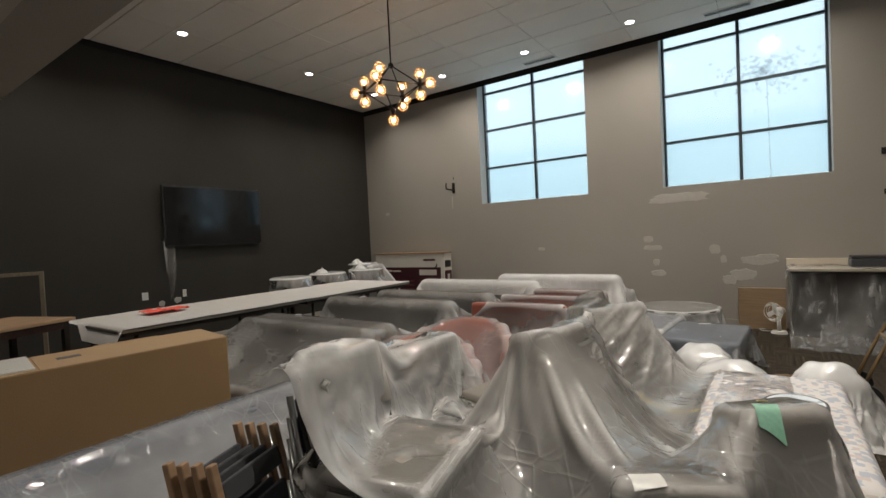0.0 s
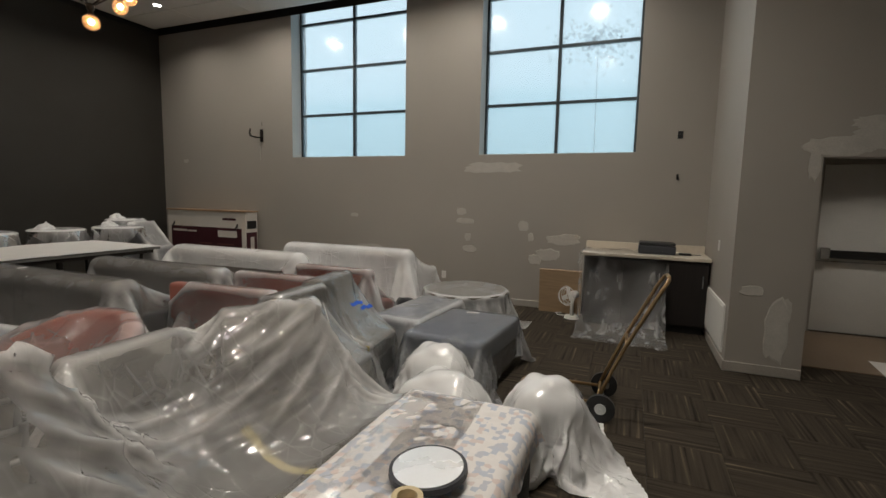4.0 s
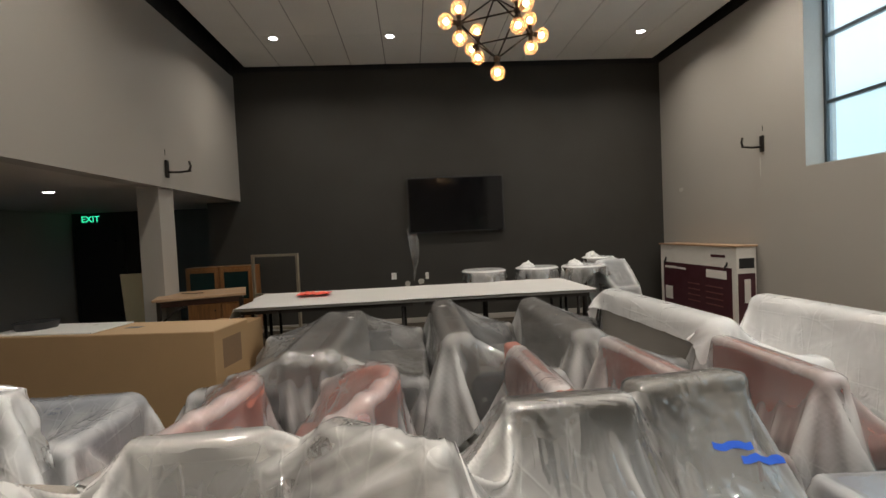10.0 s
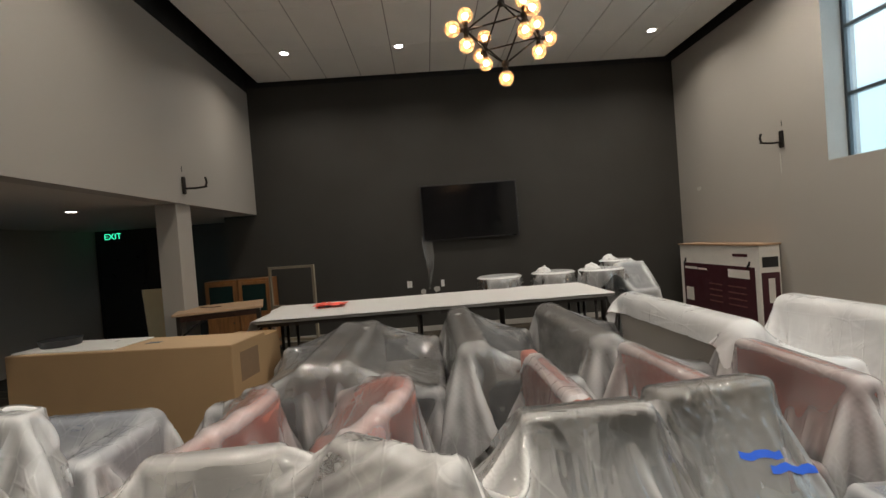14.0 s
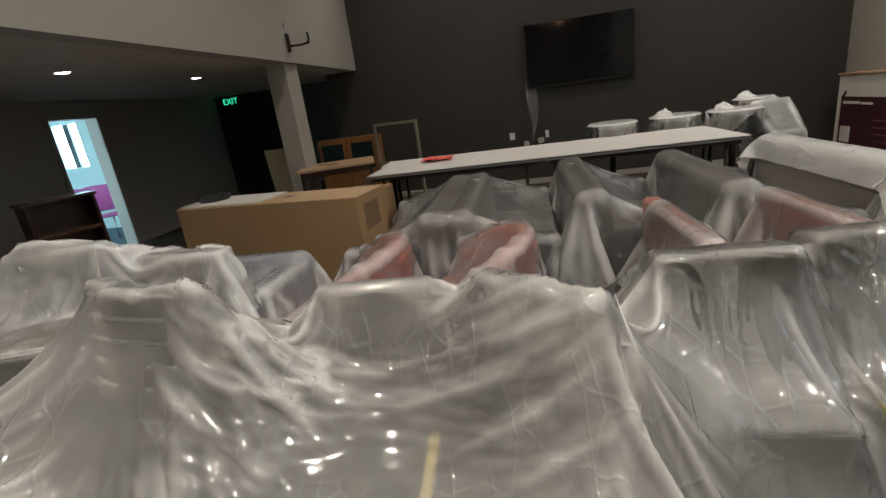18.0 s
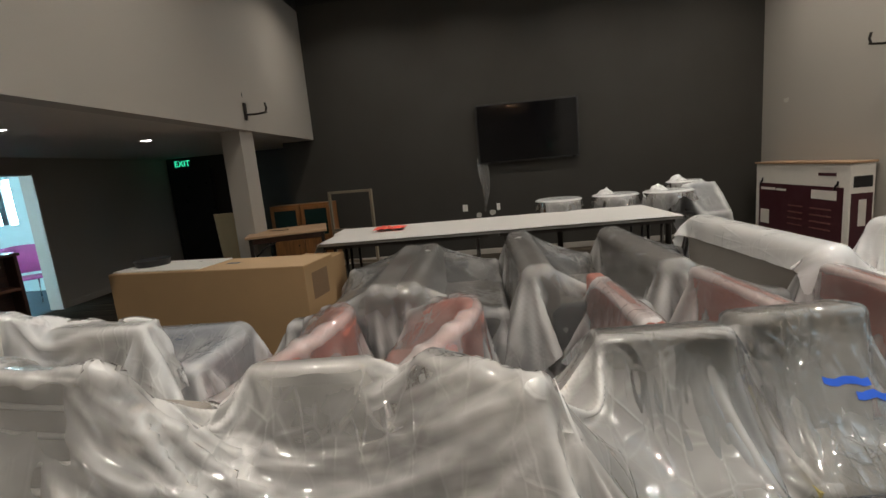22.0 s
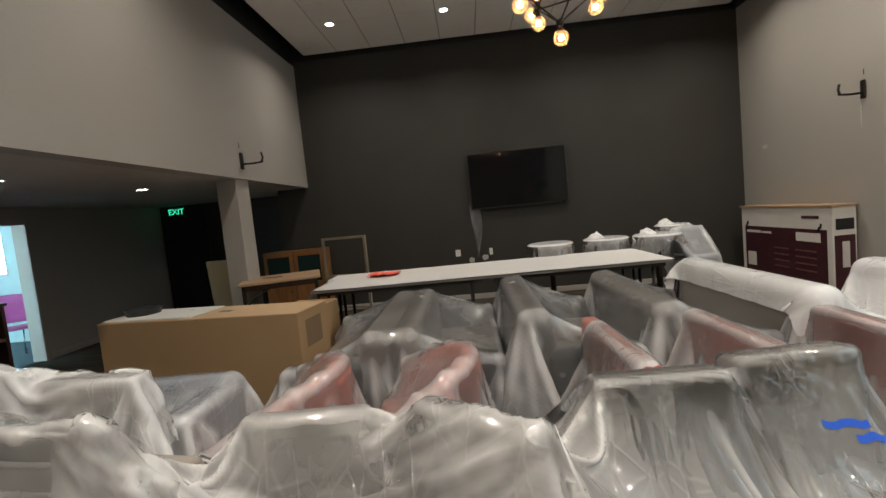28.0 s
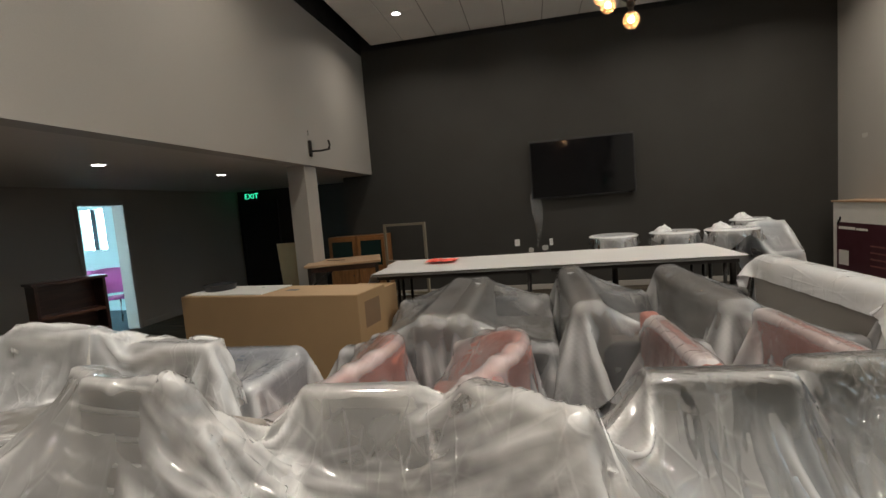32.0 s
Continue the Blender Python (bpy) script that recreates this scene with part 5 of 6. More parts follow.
def bag(x, y, w, dp, hgt, label, seed, rz=0, tail=0.12):
    bm = ball((0, 0, 0), 1.0, u=32, v=20)
    for v in bm.verts:
        p = v.co
        q = Vector([math.copysign(abs(c) ** 0.6, c) for c in p])
        k = 1 + 0.06 * noise.noise(p * 2.1 + Vector((seed, 0, 0)))
        v.co = Vector((q.x * w * 0.42 * k, q.y * dp * 0.42 * k, q.z * hgt * 0.46 * k))
    o = thing("cushion", label, "cushion", pose(x, y, hgt * 0.48, 0, 0, rz), "bagged cushions")
    part("cushion_cover", bm, M_BAG, o, smooth=True)
    first = len(SOLIDS)
    sup(x, y, rz, (0, 0, hgt * 0.45), (w * 0.46, dp * 0.46, hgt * 0.45), 0, 0.12)
    sup(x, y, rz + 25, (w * 0.06, -dp * 0.05, hgt / 2), (w * 0.27, dp * 0.24, hgt / 2), 0, 0.09)
    sup(x, y, rz - 15, (-w * 0.2, dp * 0.16, hgt * 0.48), (w * 0.16, dp * 0.18, hgt * 0.48), 0, 0.08)
    r = hgt * 0.55 + tail
    drape("cushion_bag", x - w / 2 - r * 0.5, x + w / 2 + r * 0.5, y - dp / 2 - r * 0.5, y + dp / 2 + r * 0.5, M_SHEET_WHITE, "thin white plastic bag round a cushion", step=0.018, seed=seed, ease=(1.3, 1.3), turn=rz, group="cushion bags", crush=0.12, solids=SOLIDS[first:])


bag(7.50, -3.66, 0.46, 0.42, 0.50, "white cushion in a plastic bag by the ottoman", 2, 12)
bag(7.74, -4.14, 0.52, 0.44, 0.50, "pair of white cushions in a knotted bag", 5, -8)
bag(8.36, -3.95, 0.42, 0.40, 0.50, "white cushion bag leaning on the hand truck", 8, 20, 0.3)


# ---------------------------------------------------------------- things round the room
# long cardboard box with a white board and a pan on it
cb = thing("cardboard_box", "long brown cardboard box with hand holes", "box", pose(4.56, -6.40, 0, 0, 0, -8.4))
part("carton_body", box(-0.56, 0.0, -2.13, 0.0, 0.0, 0.888, 0.005, 1), M_CARD, cb)
part("lid_flap", box(-0.558, -0.002, -2.128, -1.106, 0.8885, 0.893, 0.001, 1), M_CARD_LIGHT, cb)
part("lid_flap", box(-0.558, -0.002, -1.10, -0.002, 0.8885, 0.893, 0.001, 1), M_CARD_LIGHT, cb)
# no cut-out: a flat dark patch gives the shade inside the hole
part("hand_hole", box(-0.34, -0.26, -0.99, -0.86, 0.8932, 0.8945), M_DARKFAB, cb)
part("printed_mark", box(-0.42, -0.12, 0.0003, 0.0012, 0.55, 0.80), surface("faded_print", (0.20, 0.125, 0.07), 0.85), cb)
part("printed_mark", box(-0.50, -0.14, 0.0003, 0.0012, 0.28, 0.38), surface("faded_print_b", (0.24, 0.15, 0.085), 0.85), cb)
wb = thing("foam_board", "white foam board lying on the cardboard box", "board", pose(4.56, -6.40, 0.8945, 0, 0, -8.4))
part("board", box(-0.545, -0.05, -2.12, -1.12, 0.0, 0.012, 0.002, 1), M_WHITEPL, wb)
pan = thing("black_pan", "shallow round black pan on the white board", "pan", pose(3.95, -8.24, 0.9072))
part("pan_wall", cyl((0, 0, 0), (0, 0, 0.065), 0.155, 0.175, 36, caps=False), M_BLACKPL, pan)
part("pan_lid", cyl((0, 0, 0.055), (0, 0, 0.062), 0.17, 0.172, 36), M_BLACKPL, pan)
part("pan_base", cyl((0, 0, 0), (0, 0, 0.004), 0.155, n=36), M_BLACKPL, pan)
sb = thing("cardboard_box", "smaller cardboard box behind the long one", "box", pose(3.80, -6.18, 0, 0, 0, -8))
part("carton_body", box(-0.40, 0.10, -0.75, -0.27, 0.0, 0.80, 0.004, 1), M_CARD, sb)


# long tables with white covering
def folding_table(x0, x1, y0, y1, h, label, top_mat, group):
    t = thing("folding_table", label, "table", pose((x0 + x1) / 2, (y0 + y1) / 2, 0), group)
    w, dp = (x1 - x0) / 2, (y1 - y0) / 2
    part("tabletop", box(-w, w, -dp, dp, h - 0.03, h, 0.004, 1), top_mat, t)
    part("apron", box(-w + 0.05, w - 0.05, -dp + 0.06, dp - 0.06, h - 0.075, h - 0.0305), M_DARKMETAL, t)
    for sy in (-1, 1):
        for sx in (-1, 1):
            part("leg", cyl((sx * (w - 0.1), sy * (dp - 0.18), 0), (sx * (w - 0.1), sy * (dp - 0.18), h - 0.031), 0.019), M_DARKMETAL, t, smooth=True)
        part("stretcher", cyl((-w + 0.1, sy * (dp - 0.18), 0.22), (w - 0.1, sy * (dp - 0.18), 0.22), 0.012), M_DARKMETAL, t, smooth=True)
    return t


M_TABLE = surface("grey_laminate", (0.22, 0.21, 0.20), 0.45, vary=0.06, bump=0.05)
for xa in (2.12, 2.745):
    for ya in (-6.70, -4.69):
        folding_table(xa, xa + 0.62, ya, ya + 2.005, 0.895, "folding table in a block of four under white paper", M_TABLE, "long tables")
cover = thing("table_cover", "white paper sheet covering the long tables", "table cover")
bm = bmesh.new()
nx_, ny_ = 14, 60
grid = [[None] * (ny_ + 1) for _ in range(nx_ + 1)]
for i in range(nx_ + 1):
    for j in range(ny_ + 1):
        x, y = 2.09 + 1.30 * i / nx_, -6.74 + 4.06 * j / ny_
        z = 0.9015 + 0.008 * abs(noise.noise(Vector((x * 1.7, y * 2.3, 0)))) + 0.004 * abs(noise.noise(Vector((x * 6, y * 5, 3))))
        if j == 0 and i > 5:
            z, y = 0.76, -6.745
        grid[i][j] = bm.verts.new((x, y, z))
for i in range(nx_):
    for j in range(ny_):
        bm.faces.new((grid[i][j], grid[i + 1][j], grid[i + 1][j + 1], grid[i][j + 1]))
part("paper", bm, surface("white_table_paper", (0.66, 0.64, 0.62), 0.6, vary=0.05, bump=0.1), cover, smooth=True)
rc = thing("red_cloth", "crumpled red and white rag on the table", "cloth", pose(2.62, -5.98, 0.908))
bm = bmesh.new()
gr = [[bm.verts.new((-0.14 + 0.28 * i / 12, -0.2 + 0.4 * j / 14, 0.02 + 0.045 * abs(noise.noise(Vector((i * 0.45, j * 0.4, 7)))))) for j in range(15)] for i in range(13)]
for i in range(12):
    for j in range(14):
        bm.faces.new((gr[i][j], gr[i + 1][j], gr[i + 1][j + 1], gr[i][j + 1]))
part("rag", bm, surface("red_rag", (0.85, 0.13, 0.09), 0.8, vary=0.5, scale=9), rc, smooth=True)


# covered bar tables by the dark wall
def bar_table(x, y, h, r, label, seed, knot=True, skirt=0.22):
    t = thing("bar_table", label, "table", pose(x, y, 0), "bar tables")
    part("tabletop", cyl((0, 0, h - 0.035), (0, 0, h), r, n=36), M_DARKWOOD, t)
    part("pedestal", cyl((0, 0, 0.03), (0, 0, h - 0.036), 0.04, n=16), M_DARKMETAL, t, smooth=True)
    part("foot", cyl((0, 0, 0), (0, 0, 0.03), 0.24, 0.2, 28), M_DARKMETAL, t)
    w = thing("table_wrap", "white plastic cover stretched over a bar table top", "dust sheet", pose(x, y, 0), "bar table wraps")
    q = random.Random(seed)
    bm = cyl((0, 0, h - 0.025), (0, 0, h + 0.012), r + 0.02, r + 0.022, 40)
    cyl((0, 0, h + 0.0122), (0, 0, h + 0.028), r + 0.021, r - 0.01, 40, bm)
    part("cover_top", bm, M_SHEET_WHITE, w, smooth=False)
    bm = bmesh.new()
    n, rings = 96, []
    ph = [q.uniform(0, 6.28) for _ in range(6)]
    for k in range(7):
        f, ring = k / 6, []
        for i in range(n):
            a = 2 * math.pi * i / n
            wave = 0.5 * math.sin(9 * a + ph[0]) + 0.35 * math.sin(17 * a + ph[1]) + 0.3 * math.sin(4 * a + ph[2])
            drop = skirt * (0.75 + 0.35 * math.sin(2 * a + ph[3]) + 0.2 * math.sin(5 * a + ph[4]))
            rr = r + 0.024 + f * (0.012 + 0.028 * wave) + 0.05 * f * max(math.sin(2 * a + ph[3]), 0)
            ring.append(bm.verts.new((rr * math.cos(a), rr * math.sin(a), h + 0.004 - f * drop)))
        rings.append(ring)
    for ra, rb in zip(rings, rings[1:]):
        for i in range(n):
            bm.faces.new((ra[i], ra[(i + 1) % n], rb[(i + 1) % n], rb[i]))
    part("skirt", bm, M_SHEET, w, "clear plastic hanging below the rim", smooth=True)
    if knot:
        bm = bmesh.new()
        bmesh.ops.create_icosphere(bm, subdivisions=4, radius=1.0)
        for v in bm.verts:
            p = v.co.copy()
            k = 1 + 0.3 * noise.noise(p * 2.2 + Vector((seed, 0, 0))) + 0.14 * noise.noise(p * 6)
            lift = max(p.z, 0)
            v.co = Vector((p.x * 0.10 * k * (1 - 0.55 * lift), p.y * 0.13 * k * (1 - 0.55 * lift), h + 0.012 + 0.095 * lift * k))
        bmesh.ops.translate(bm, verts=bm.verts, vec=(0.0, -r * 0.45, 0))
        part("knot", bm, M_SHEET_WHITE, w, "bunched knot of plastic", smooth=True)


bar_table(1.80, -3.72, 1.03, 0.30, "round bar table with a plastic cover by the dark wall", 1, False)
bar_table(1.76, -2.93, 1.03, 0.29, "round bar table with bunched white plastic", 2)
bar_table(2.08, -2.34, 1.05, 0.29, "round bar table with knotted white plastic", 3)
bar_table(1.56, -1.92, 1.12, 0.22, "small round bar table behind the others", 4)


def bar_stool(x, y, rz, label):
    s = thing("bar_stool", label, "stool", pose(x, y, 0, 0, 0, rz))
    part("seat", box(-0.2, 0.2, -0.2, 0.2, 0.70, 0.75, 0.02, 2), M_BLACKFAB, s)
    part("backrest", box(-0.2, 0.2, -0.21, -0.17, 0.752, 1.10, 0.015, 2), M_BLACKFAB, s)
    for sx in (-1, 1):
        for sy in (-1, 1):
            part("leg", cyl((sx * 0.2, sy * 0.2, 0), (sx * 0.17, sy * 0.17, 0.70), 0.014), M_DARKMETAL, s, smooth=True)
    first = len(SOLIDS)
    sup(x, y, rz, (0, 0, 0.375), (0.2, 0.2, 0.375))
    sup(x, y, rz, (0, -0.19, 0.55), (0.2, 0.03, 0.55))
    drape("stool_wrap", x - 0.62, x + 0.62, y - 0.62, y + 0.62, M_SHEET, "clear plastic over a bar stool", step=0.03, seed=50, group="bar table wraps", solids=SOLIDS[first:])


bar_stool(2.05, -1.82, -80, "dark bar stool with a back under plastic")

# carton by the window wall
ct = thing("appliance_carton", "white and maroon printed appliance carton with a wooden lid", "box", pose(0.45, -0.03, 0))
M_CARTON = surface("white_carton", (0.66, 0.63, 0.58), 0.6, vary=0.06, scale=4)
M_MAROONPRINT = surface("maroon_print", (0.055, 0.012, 0.018), 0.5, vary=0.1)
part("carton_body", box(0, 1.94, -0.29, 0, 0.0, 1.225, 0.004, 1), M_CARTON, ct)
part("wooden_lid", box(-0.02, 1.96, -0.31, 0.012, 1.2255, 1.25, 0.003, 1), M_TAN, ct)
part("printed_panel", box(0.09, 1.85, -0.2925, -0.2905, 0.10, 0.93), M_MAROONPRINT, ct)
for xa, xb, za, zb in ((0.14, 0.50, 0.83, 0.87), (0.52, 0.75, 0.83, 0.86), (1.28, 1.74, 0.76, 0.88), (0.14, 0.36, 0.30, 0.52), (1.40, 1.72, 1.07, 1.11)):
    part("print_block", box(xa, xb, -0.2945, -0.2928, za, zb), M_CARTON if za < 1 else M_MAROONPRINT, ct)
for k in range(4):
    part("print_line", box(0.80, 1.12, -0.2945, -0.2928, 0.35 + k * 0.09, 0.37 + k * 0.09), surface("dull_print", (0.16, 0.07, 0.06)) if k == 0 else bpy.data.materials["dull_print"], ct)
    part("print_line", box(1.26, 1.66, -0.2945, -0.2928, 0.35 + k * 0.09, 0.37 + k * 0.09), bpy.data.materials["dull_print"], ct)
for xa in (0.12, 1.70):
    part("carry_strap", tube([(xa, -0.297, 0.90), (xa + 0.03, -0.30, 0.96), (xa + 0.05, -0.30, 0.95), (xa + 0.06, -0.298, 1.01)], 0.012), M_BLACKPL, ct, smooth=True)
part("end_panel", box(1.9405, 1.9425, -0.27, -0.02, 0.10, 0.86), M_MAROONPRINT, ct)
part("end_label", box(1.9405, 1.9425, -0.25, -0.03, 0.93, 1.07), M_BLACKPL, ct)
part("end_print", box(1.943, 1.9445, -0.18, -0.09, 0.45, 0.78), M_CARTON, ct)

# wood table on folding legs, upright frame and oak cabinets
wt = thing("wood_table", "tan wooden table on dark folding legs", "table", pose(2.46, -7.38, 0, 0, 0, 19))
part("tabletop", box(-0.42, 0.40, -0.50, 0.49, 0.97, 1.0, 0.004, 1), M_TAN, wt)
part("apron", box(-0.38, 0.36, -0.46, 0.45, 0.90, 0.969), M_DARKWOOD, wt)
for sx in (-0.36, 0.34):
    for sy in (-0.44, 0.43):
        part("leg", box(sx - 0.022, sx + 0.022, sy - 0.022, sy + 0.022, 0, 0.97), M_DARKMETAL, wt)
    part("brace", tube([(sx, -0.42, 0.72), (sx, -0.28, 0.84), (sx, -0.15, 0.90)], 0.011), M_DARKMETAL, wt, smooth=True)
part("tool_mark", tube([(-0.1, -0.25, 1.006), (0.02, -0.1, 1.006), (0.0, 0.0, 1.006)], 0.005), M_DARKWOOD, wt)
fm = thing("empty_frame", "tall empty wooden frame stand with a lower rail", "frame", pose(0.80, -6.95, 0, 0, 0, -20))
M_PALEWOOD = wood("pale_worn_wood", (0.30, 0.25, 0.18), 0.7, 4, 0.6, 2)
for sy in (-0.43, 0.40):
    part("post", box(-0.02, 0.02, sy - 0.022, sy + 0.022, 0, 1.40, 0.003, 1), M_PALEWOOD, fm)
for za in (1.357, 0.72, 0.18):
    part("rail", box(-0.019, 0.019, -0.407, 0.377, za, za + 0.042, 0.003, 1), M_PALEWOOD, fm)
part("caster_bar", box(-0.2, 0.2, -0.45, -0.41, 0.0, 0.04), M_DARKMETAL, fm)
part("caster_bar", box(-0.2, 0.2, 0.38, 0.42, 0.0, 0.04), M_DARKMETAL, fm)
for k, ya in enumerate((-8.52, -7.97)):
    c = thing("oak_cabinet", "honey oak display cabinet with a dark glass door", "cabinet", pose(0.5, ya, 0), "oak cabinets")
    part("carcass", box(-0.40, -0.02, 0.005, 0.545, 0.0, 1.22, 0.004, 1), M_ORANGEWOOD, c)
    dr = part("door", box(-0.0185, 0.0, 0.02, 0.075, 0.62, 1.18), M_ORANGEWOOD, c)
    part("stile", box(-0.0185, 0.0, 0.475, 0.53, 0.62, 1.18), M_ORANGEWOOD, c)
    part("rail", box(-0.0185, 0.0, 0.076, 0.474, 1.13, 1.18), M_ORANGEWOOD, c)
    part("rail", box(-0.0185, 0.0, 0.076, 0.474, 0.62, 0.67), M_ORANGEWOOD, c)
    part("glass", box(-0.012, -0.006, 0.076, 0.474, 0.671, 1.129), surface("dark_teal_glass", (0.012, 0.03, 0.028), 0.15) if k == 0 else bpy.data.materials["dark_teal_glass"], c)
    part("lower_door", box(-0.0185, 0.0, 0.02, 0.53, 0.08, 0.60, 0.004, 1), M_ORANGEWOOD, c)
    part("knob", ball((0.012, 0.46, 0.5), 0.014), M_DARKMETAL, c)
lp = thing("leaning_panel", "brown fibreboard panel leaning by the recess", "panel", pose(0.02, -9.75, 0, 0, 6, 0))
part("board", box(0.0, 0.02, 0.0, 0.62, 0.0, 1.17), M_CARD, lp)

# low dark bookcase near the doorway
bk = thing("bookcase", "low dark mahogany bookcase with two shelves", "bookcase", pose(4.19, -9.48, 0, 0, 0, -22))
part("side_panel", box(-0.0, 0.03, -0.26, 0.0, 0.0, 1.15, 0.003, 1), M_DARKWOOD, bk)
part("side_panel", box(0.60, 0.63, -0.26, 0.0, 0.0, 1.15, 0.003, 1), M_DARKWOOD, bk)
part("back_panel", box(0.031, 0.599, -0.258, -0.24, 0.05, 1.148), M_DARKWOOD, bk)
part("top_board", box(-0.02, 0.65, -0.28, 0.02, 1.1505, 1.18, 0.004, 1), M_DARKWOOD, bk)
# shelves in a brighter mahogany: the light on them is put into the colour
for za in (0.06, 0.45, 0.80):
    part("shelf", box(0.031, 0.599, -0.239, -0.005, za, za + 0.028), wood("lit_shelf_edge", (0.14, 0.06, 0.035), 0.6, 3, 0.35, 0) if za == 0.06 else bpy.data.materials["lit_shelf_edge"], bk)

# purple chairs in the daylit room
pc = stack_chair(pose(1.38, -12.42, 0, 0, 0, -42), "magenta upholstered chair in the daylit room", M_PURPLE, "magenta chairs", name="magenta_chair", top=0.99, low=0.52)
for x, y, a in ((1.72, -12.74, -42), (1.15, -12.05, -100)):
    copy_thing(pc, pose(x, y, 0, 0, 0, a))

# counter with its sink cabinet
cn = thing("counter_cabinet", "espresso base cabinet below a cream counter", "cabinet", pose(8.24, -0.0, 0))
part("carcass", box(0.0, 1.40, -0.60, -0.02, 0.09, 0.885, 0.003, 1), M_ESPRESSO, cn)
part("toe_kick", box(0.02, 1.38, -0.54, -0.02, 0.0, 0.089), M_BLACK, cn)
for k in range(3):
    dr = part("door", box(0.006 + k * 0.465, 0.462 + k * 0.465, -0.62, -0.601, 0.11, 0.865, 0.004, 1), M_ESPRESSO, cn)
    part("handle", cyl((0.41 + k * 0.465, -0.645, 0.58), (0.41 + k * 0.465, -0.645, 0.72), 0.006), M_METAL, dr)
ctp = thing("worktop", "cream laminate counter top with a low backsplash", "worktop", pose(8.24, 0, 0))
part("slab", box(-0.03, 1.415, -0.66, -0.002, 0.886, 0.925, 0.006, 2), M_STONE, ctp)
part("backsplash", box(-0.03, 1.415, -0.022, -0.002, 0.9255, 1.02, 0.003, 1), M_STONE, ctp)
pr = thing("tool_case", "dark grey tool case wrapped in plastic on the counter", "case", pose(9.08, -0.34, 0.926))
part("case_body", box(-0.21, 0.21, -0.15, 0.15, 0.0, 0.11, 0.02, 2), M_DARKFAB, pr)
part("case_lid", box(-0.205, 0.205, -0.145, 0.145, 0.111, 0.145, 0.015, 2), M_BLACKPL, pr)
ch = thing("phone_charger", "small black gadget and cord on the counter", "gadget", pose(9.40, -0.36, 0.926))
part("gadget_body", box(-0.07, 0.07, -0.04, 0.04, 0, 0.025, 0.006, 2), M_BLACKPL, ch)
part("cord", tube([(0.07, 0, 0.008), (0.14, 0.03, 0.006), (0.17, 0.0, 0.006)], 0.004), M_BLACKPL, ch)
first = len(SOLIDS)
sup(8.94, 0, 0, (0, -0.32, 0.47), (0.72, 0.345, 0.47), soft=0.01)
drape("plastic_film", 8.30, 9.12, -1.75, -0.12, film("sheer_wrap", 0.96, (0.9, 0.9, 0.9), 0.08, 0.12, 0.4, 0.05, 1.5, 0.5), "sheer plastic film hanging over the cabinet front", step=0.018, seed=60, ease=(1.35, 1.08), crush=0.1, solids=SOLIDS[first:])
wp = thing("plywood_sheet", "pale wooden panel leaning on the wall by the counter", "panel", pose(7.62, -0.13, 0, 4, 0, 0))
part("board", box(0.0, 0.57, -0.045, 0.0, 0.0, 0.61, 0.004, 1), wood("pale_oak_panel", (0.40, 0.28, 0.17), 0.8, 3, 0.5, 0), wp)
fan = thing("desk_fan", "small white desk fan on the carpet with its cord", "fan", pose(8.10, -0.40, 0, 0, 0, -35))
part("foot", cyl((0, 0, 0), (0, 0, 0.035), 0.10, 0.085, 28), M_WHITEPL, fan, smooth=False)
part("stem", cyl((0, 0, 0.035), (0, 0, 0.22), 0.028, 0.022), M_WHITEPL, fan, smooth=True)
part("motor", cyl((-0.02, 0.09, 0.31), (0, -0.02, 0.31), 0.05, 0.06, 20), M_WHITEPL, fan, smooth=True)
for k in range(5):
    part("guard_ring", tube([(0.13 * math.sin(a) * (1 - 0.12 * abs(k - 2)), -0.06 - 0.025 * k, 0.31 + 0.13 * math.cos(a) * (1 - 0.12 * abs(k - 2))) for a in [2 * math.pi * i / 24 for i in range(24)]], 0.004, closed=True, n=6), M_WHITEPL, fan)
for k in range(3):
    a = 2 * math.pi * k / 3
    part("blade", box(-0.03, 0.03, -0.085, -0.08, 0.02, 0.115, bm=None), M_WHITEPL, fan).matrix_local = Matrix.Translation((0, 0, 0.31)) @ Matrix.Rotation(a, 4, "Y")
part("cord", tube([(-0.08, 0.03, 0.012), (-0.2, -0.05, 0.008), (-0.3, 0.02, 0.008), (-0.24, 0.14, 0.008), (-0.1, 0.2, 0.008)], 0.006), M_WHITEPL, fan, smooth=True)

# hand truck
ht = thing("hand_truck", "old folding hand truck of bronze painted tube", "hand truck")
for sy in (-0.17, 0.17):
    yy = -3.10 + sy
    part("upright", tube([(8.60, yy, 0.10), (8.70, yy, 0.36), (8.78, yy, 0.55), (8.985, yy, 0.97), (9.02, yy * 0.93 - 3.10 * 0.07, 1.03), (9.03, -3.10 + sy * 0.62, 1.045)], 0.0135), M_GOLD, ht, smooth=True)
    w = part("wheel", cyl((8.64, yy * 1 + (0.05 if sy > 0 else -0.05), 0.10), (8.64, yy + (0.085 if sy > 0 else -0.085), 0.10), 0.10, n=28), M_RUBBER, ht)
    part("hub", cyl((8.64, yy + (0.045 if sy > 0 else -0.045), 0.10), (8.64, yy + (0.09 if sy > 0 else -0.09), 0.10), 0.04, n=18), M_METAL, w)
part("handle_bar", tube([(9.03, -3.10 - 0.11, 1.045), (9.035, -3.10, 1.05), (9.03, -3.10 + 0.11, 1.045)], 0.0135), M_GOLD, ht, smooth=True)
part("axle", cyl((8.64, -3.37, 0.10), (8.64, -2.83, 0.10), 0.009), M_METAL, ht, smooth=True)
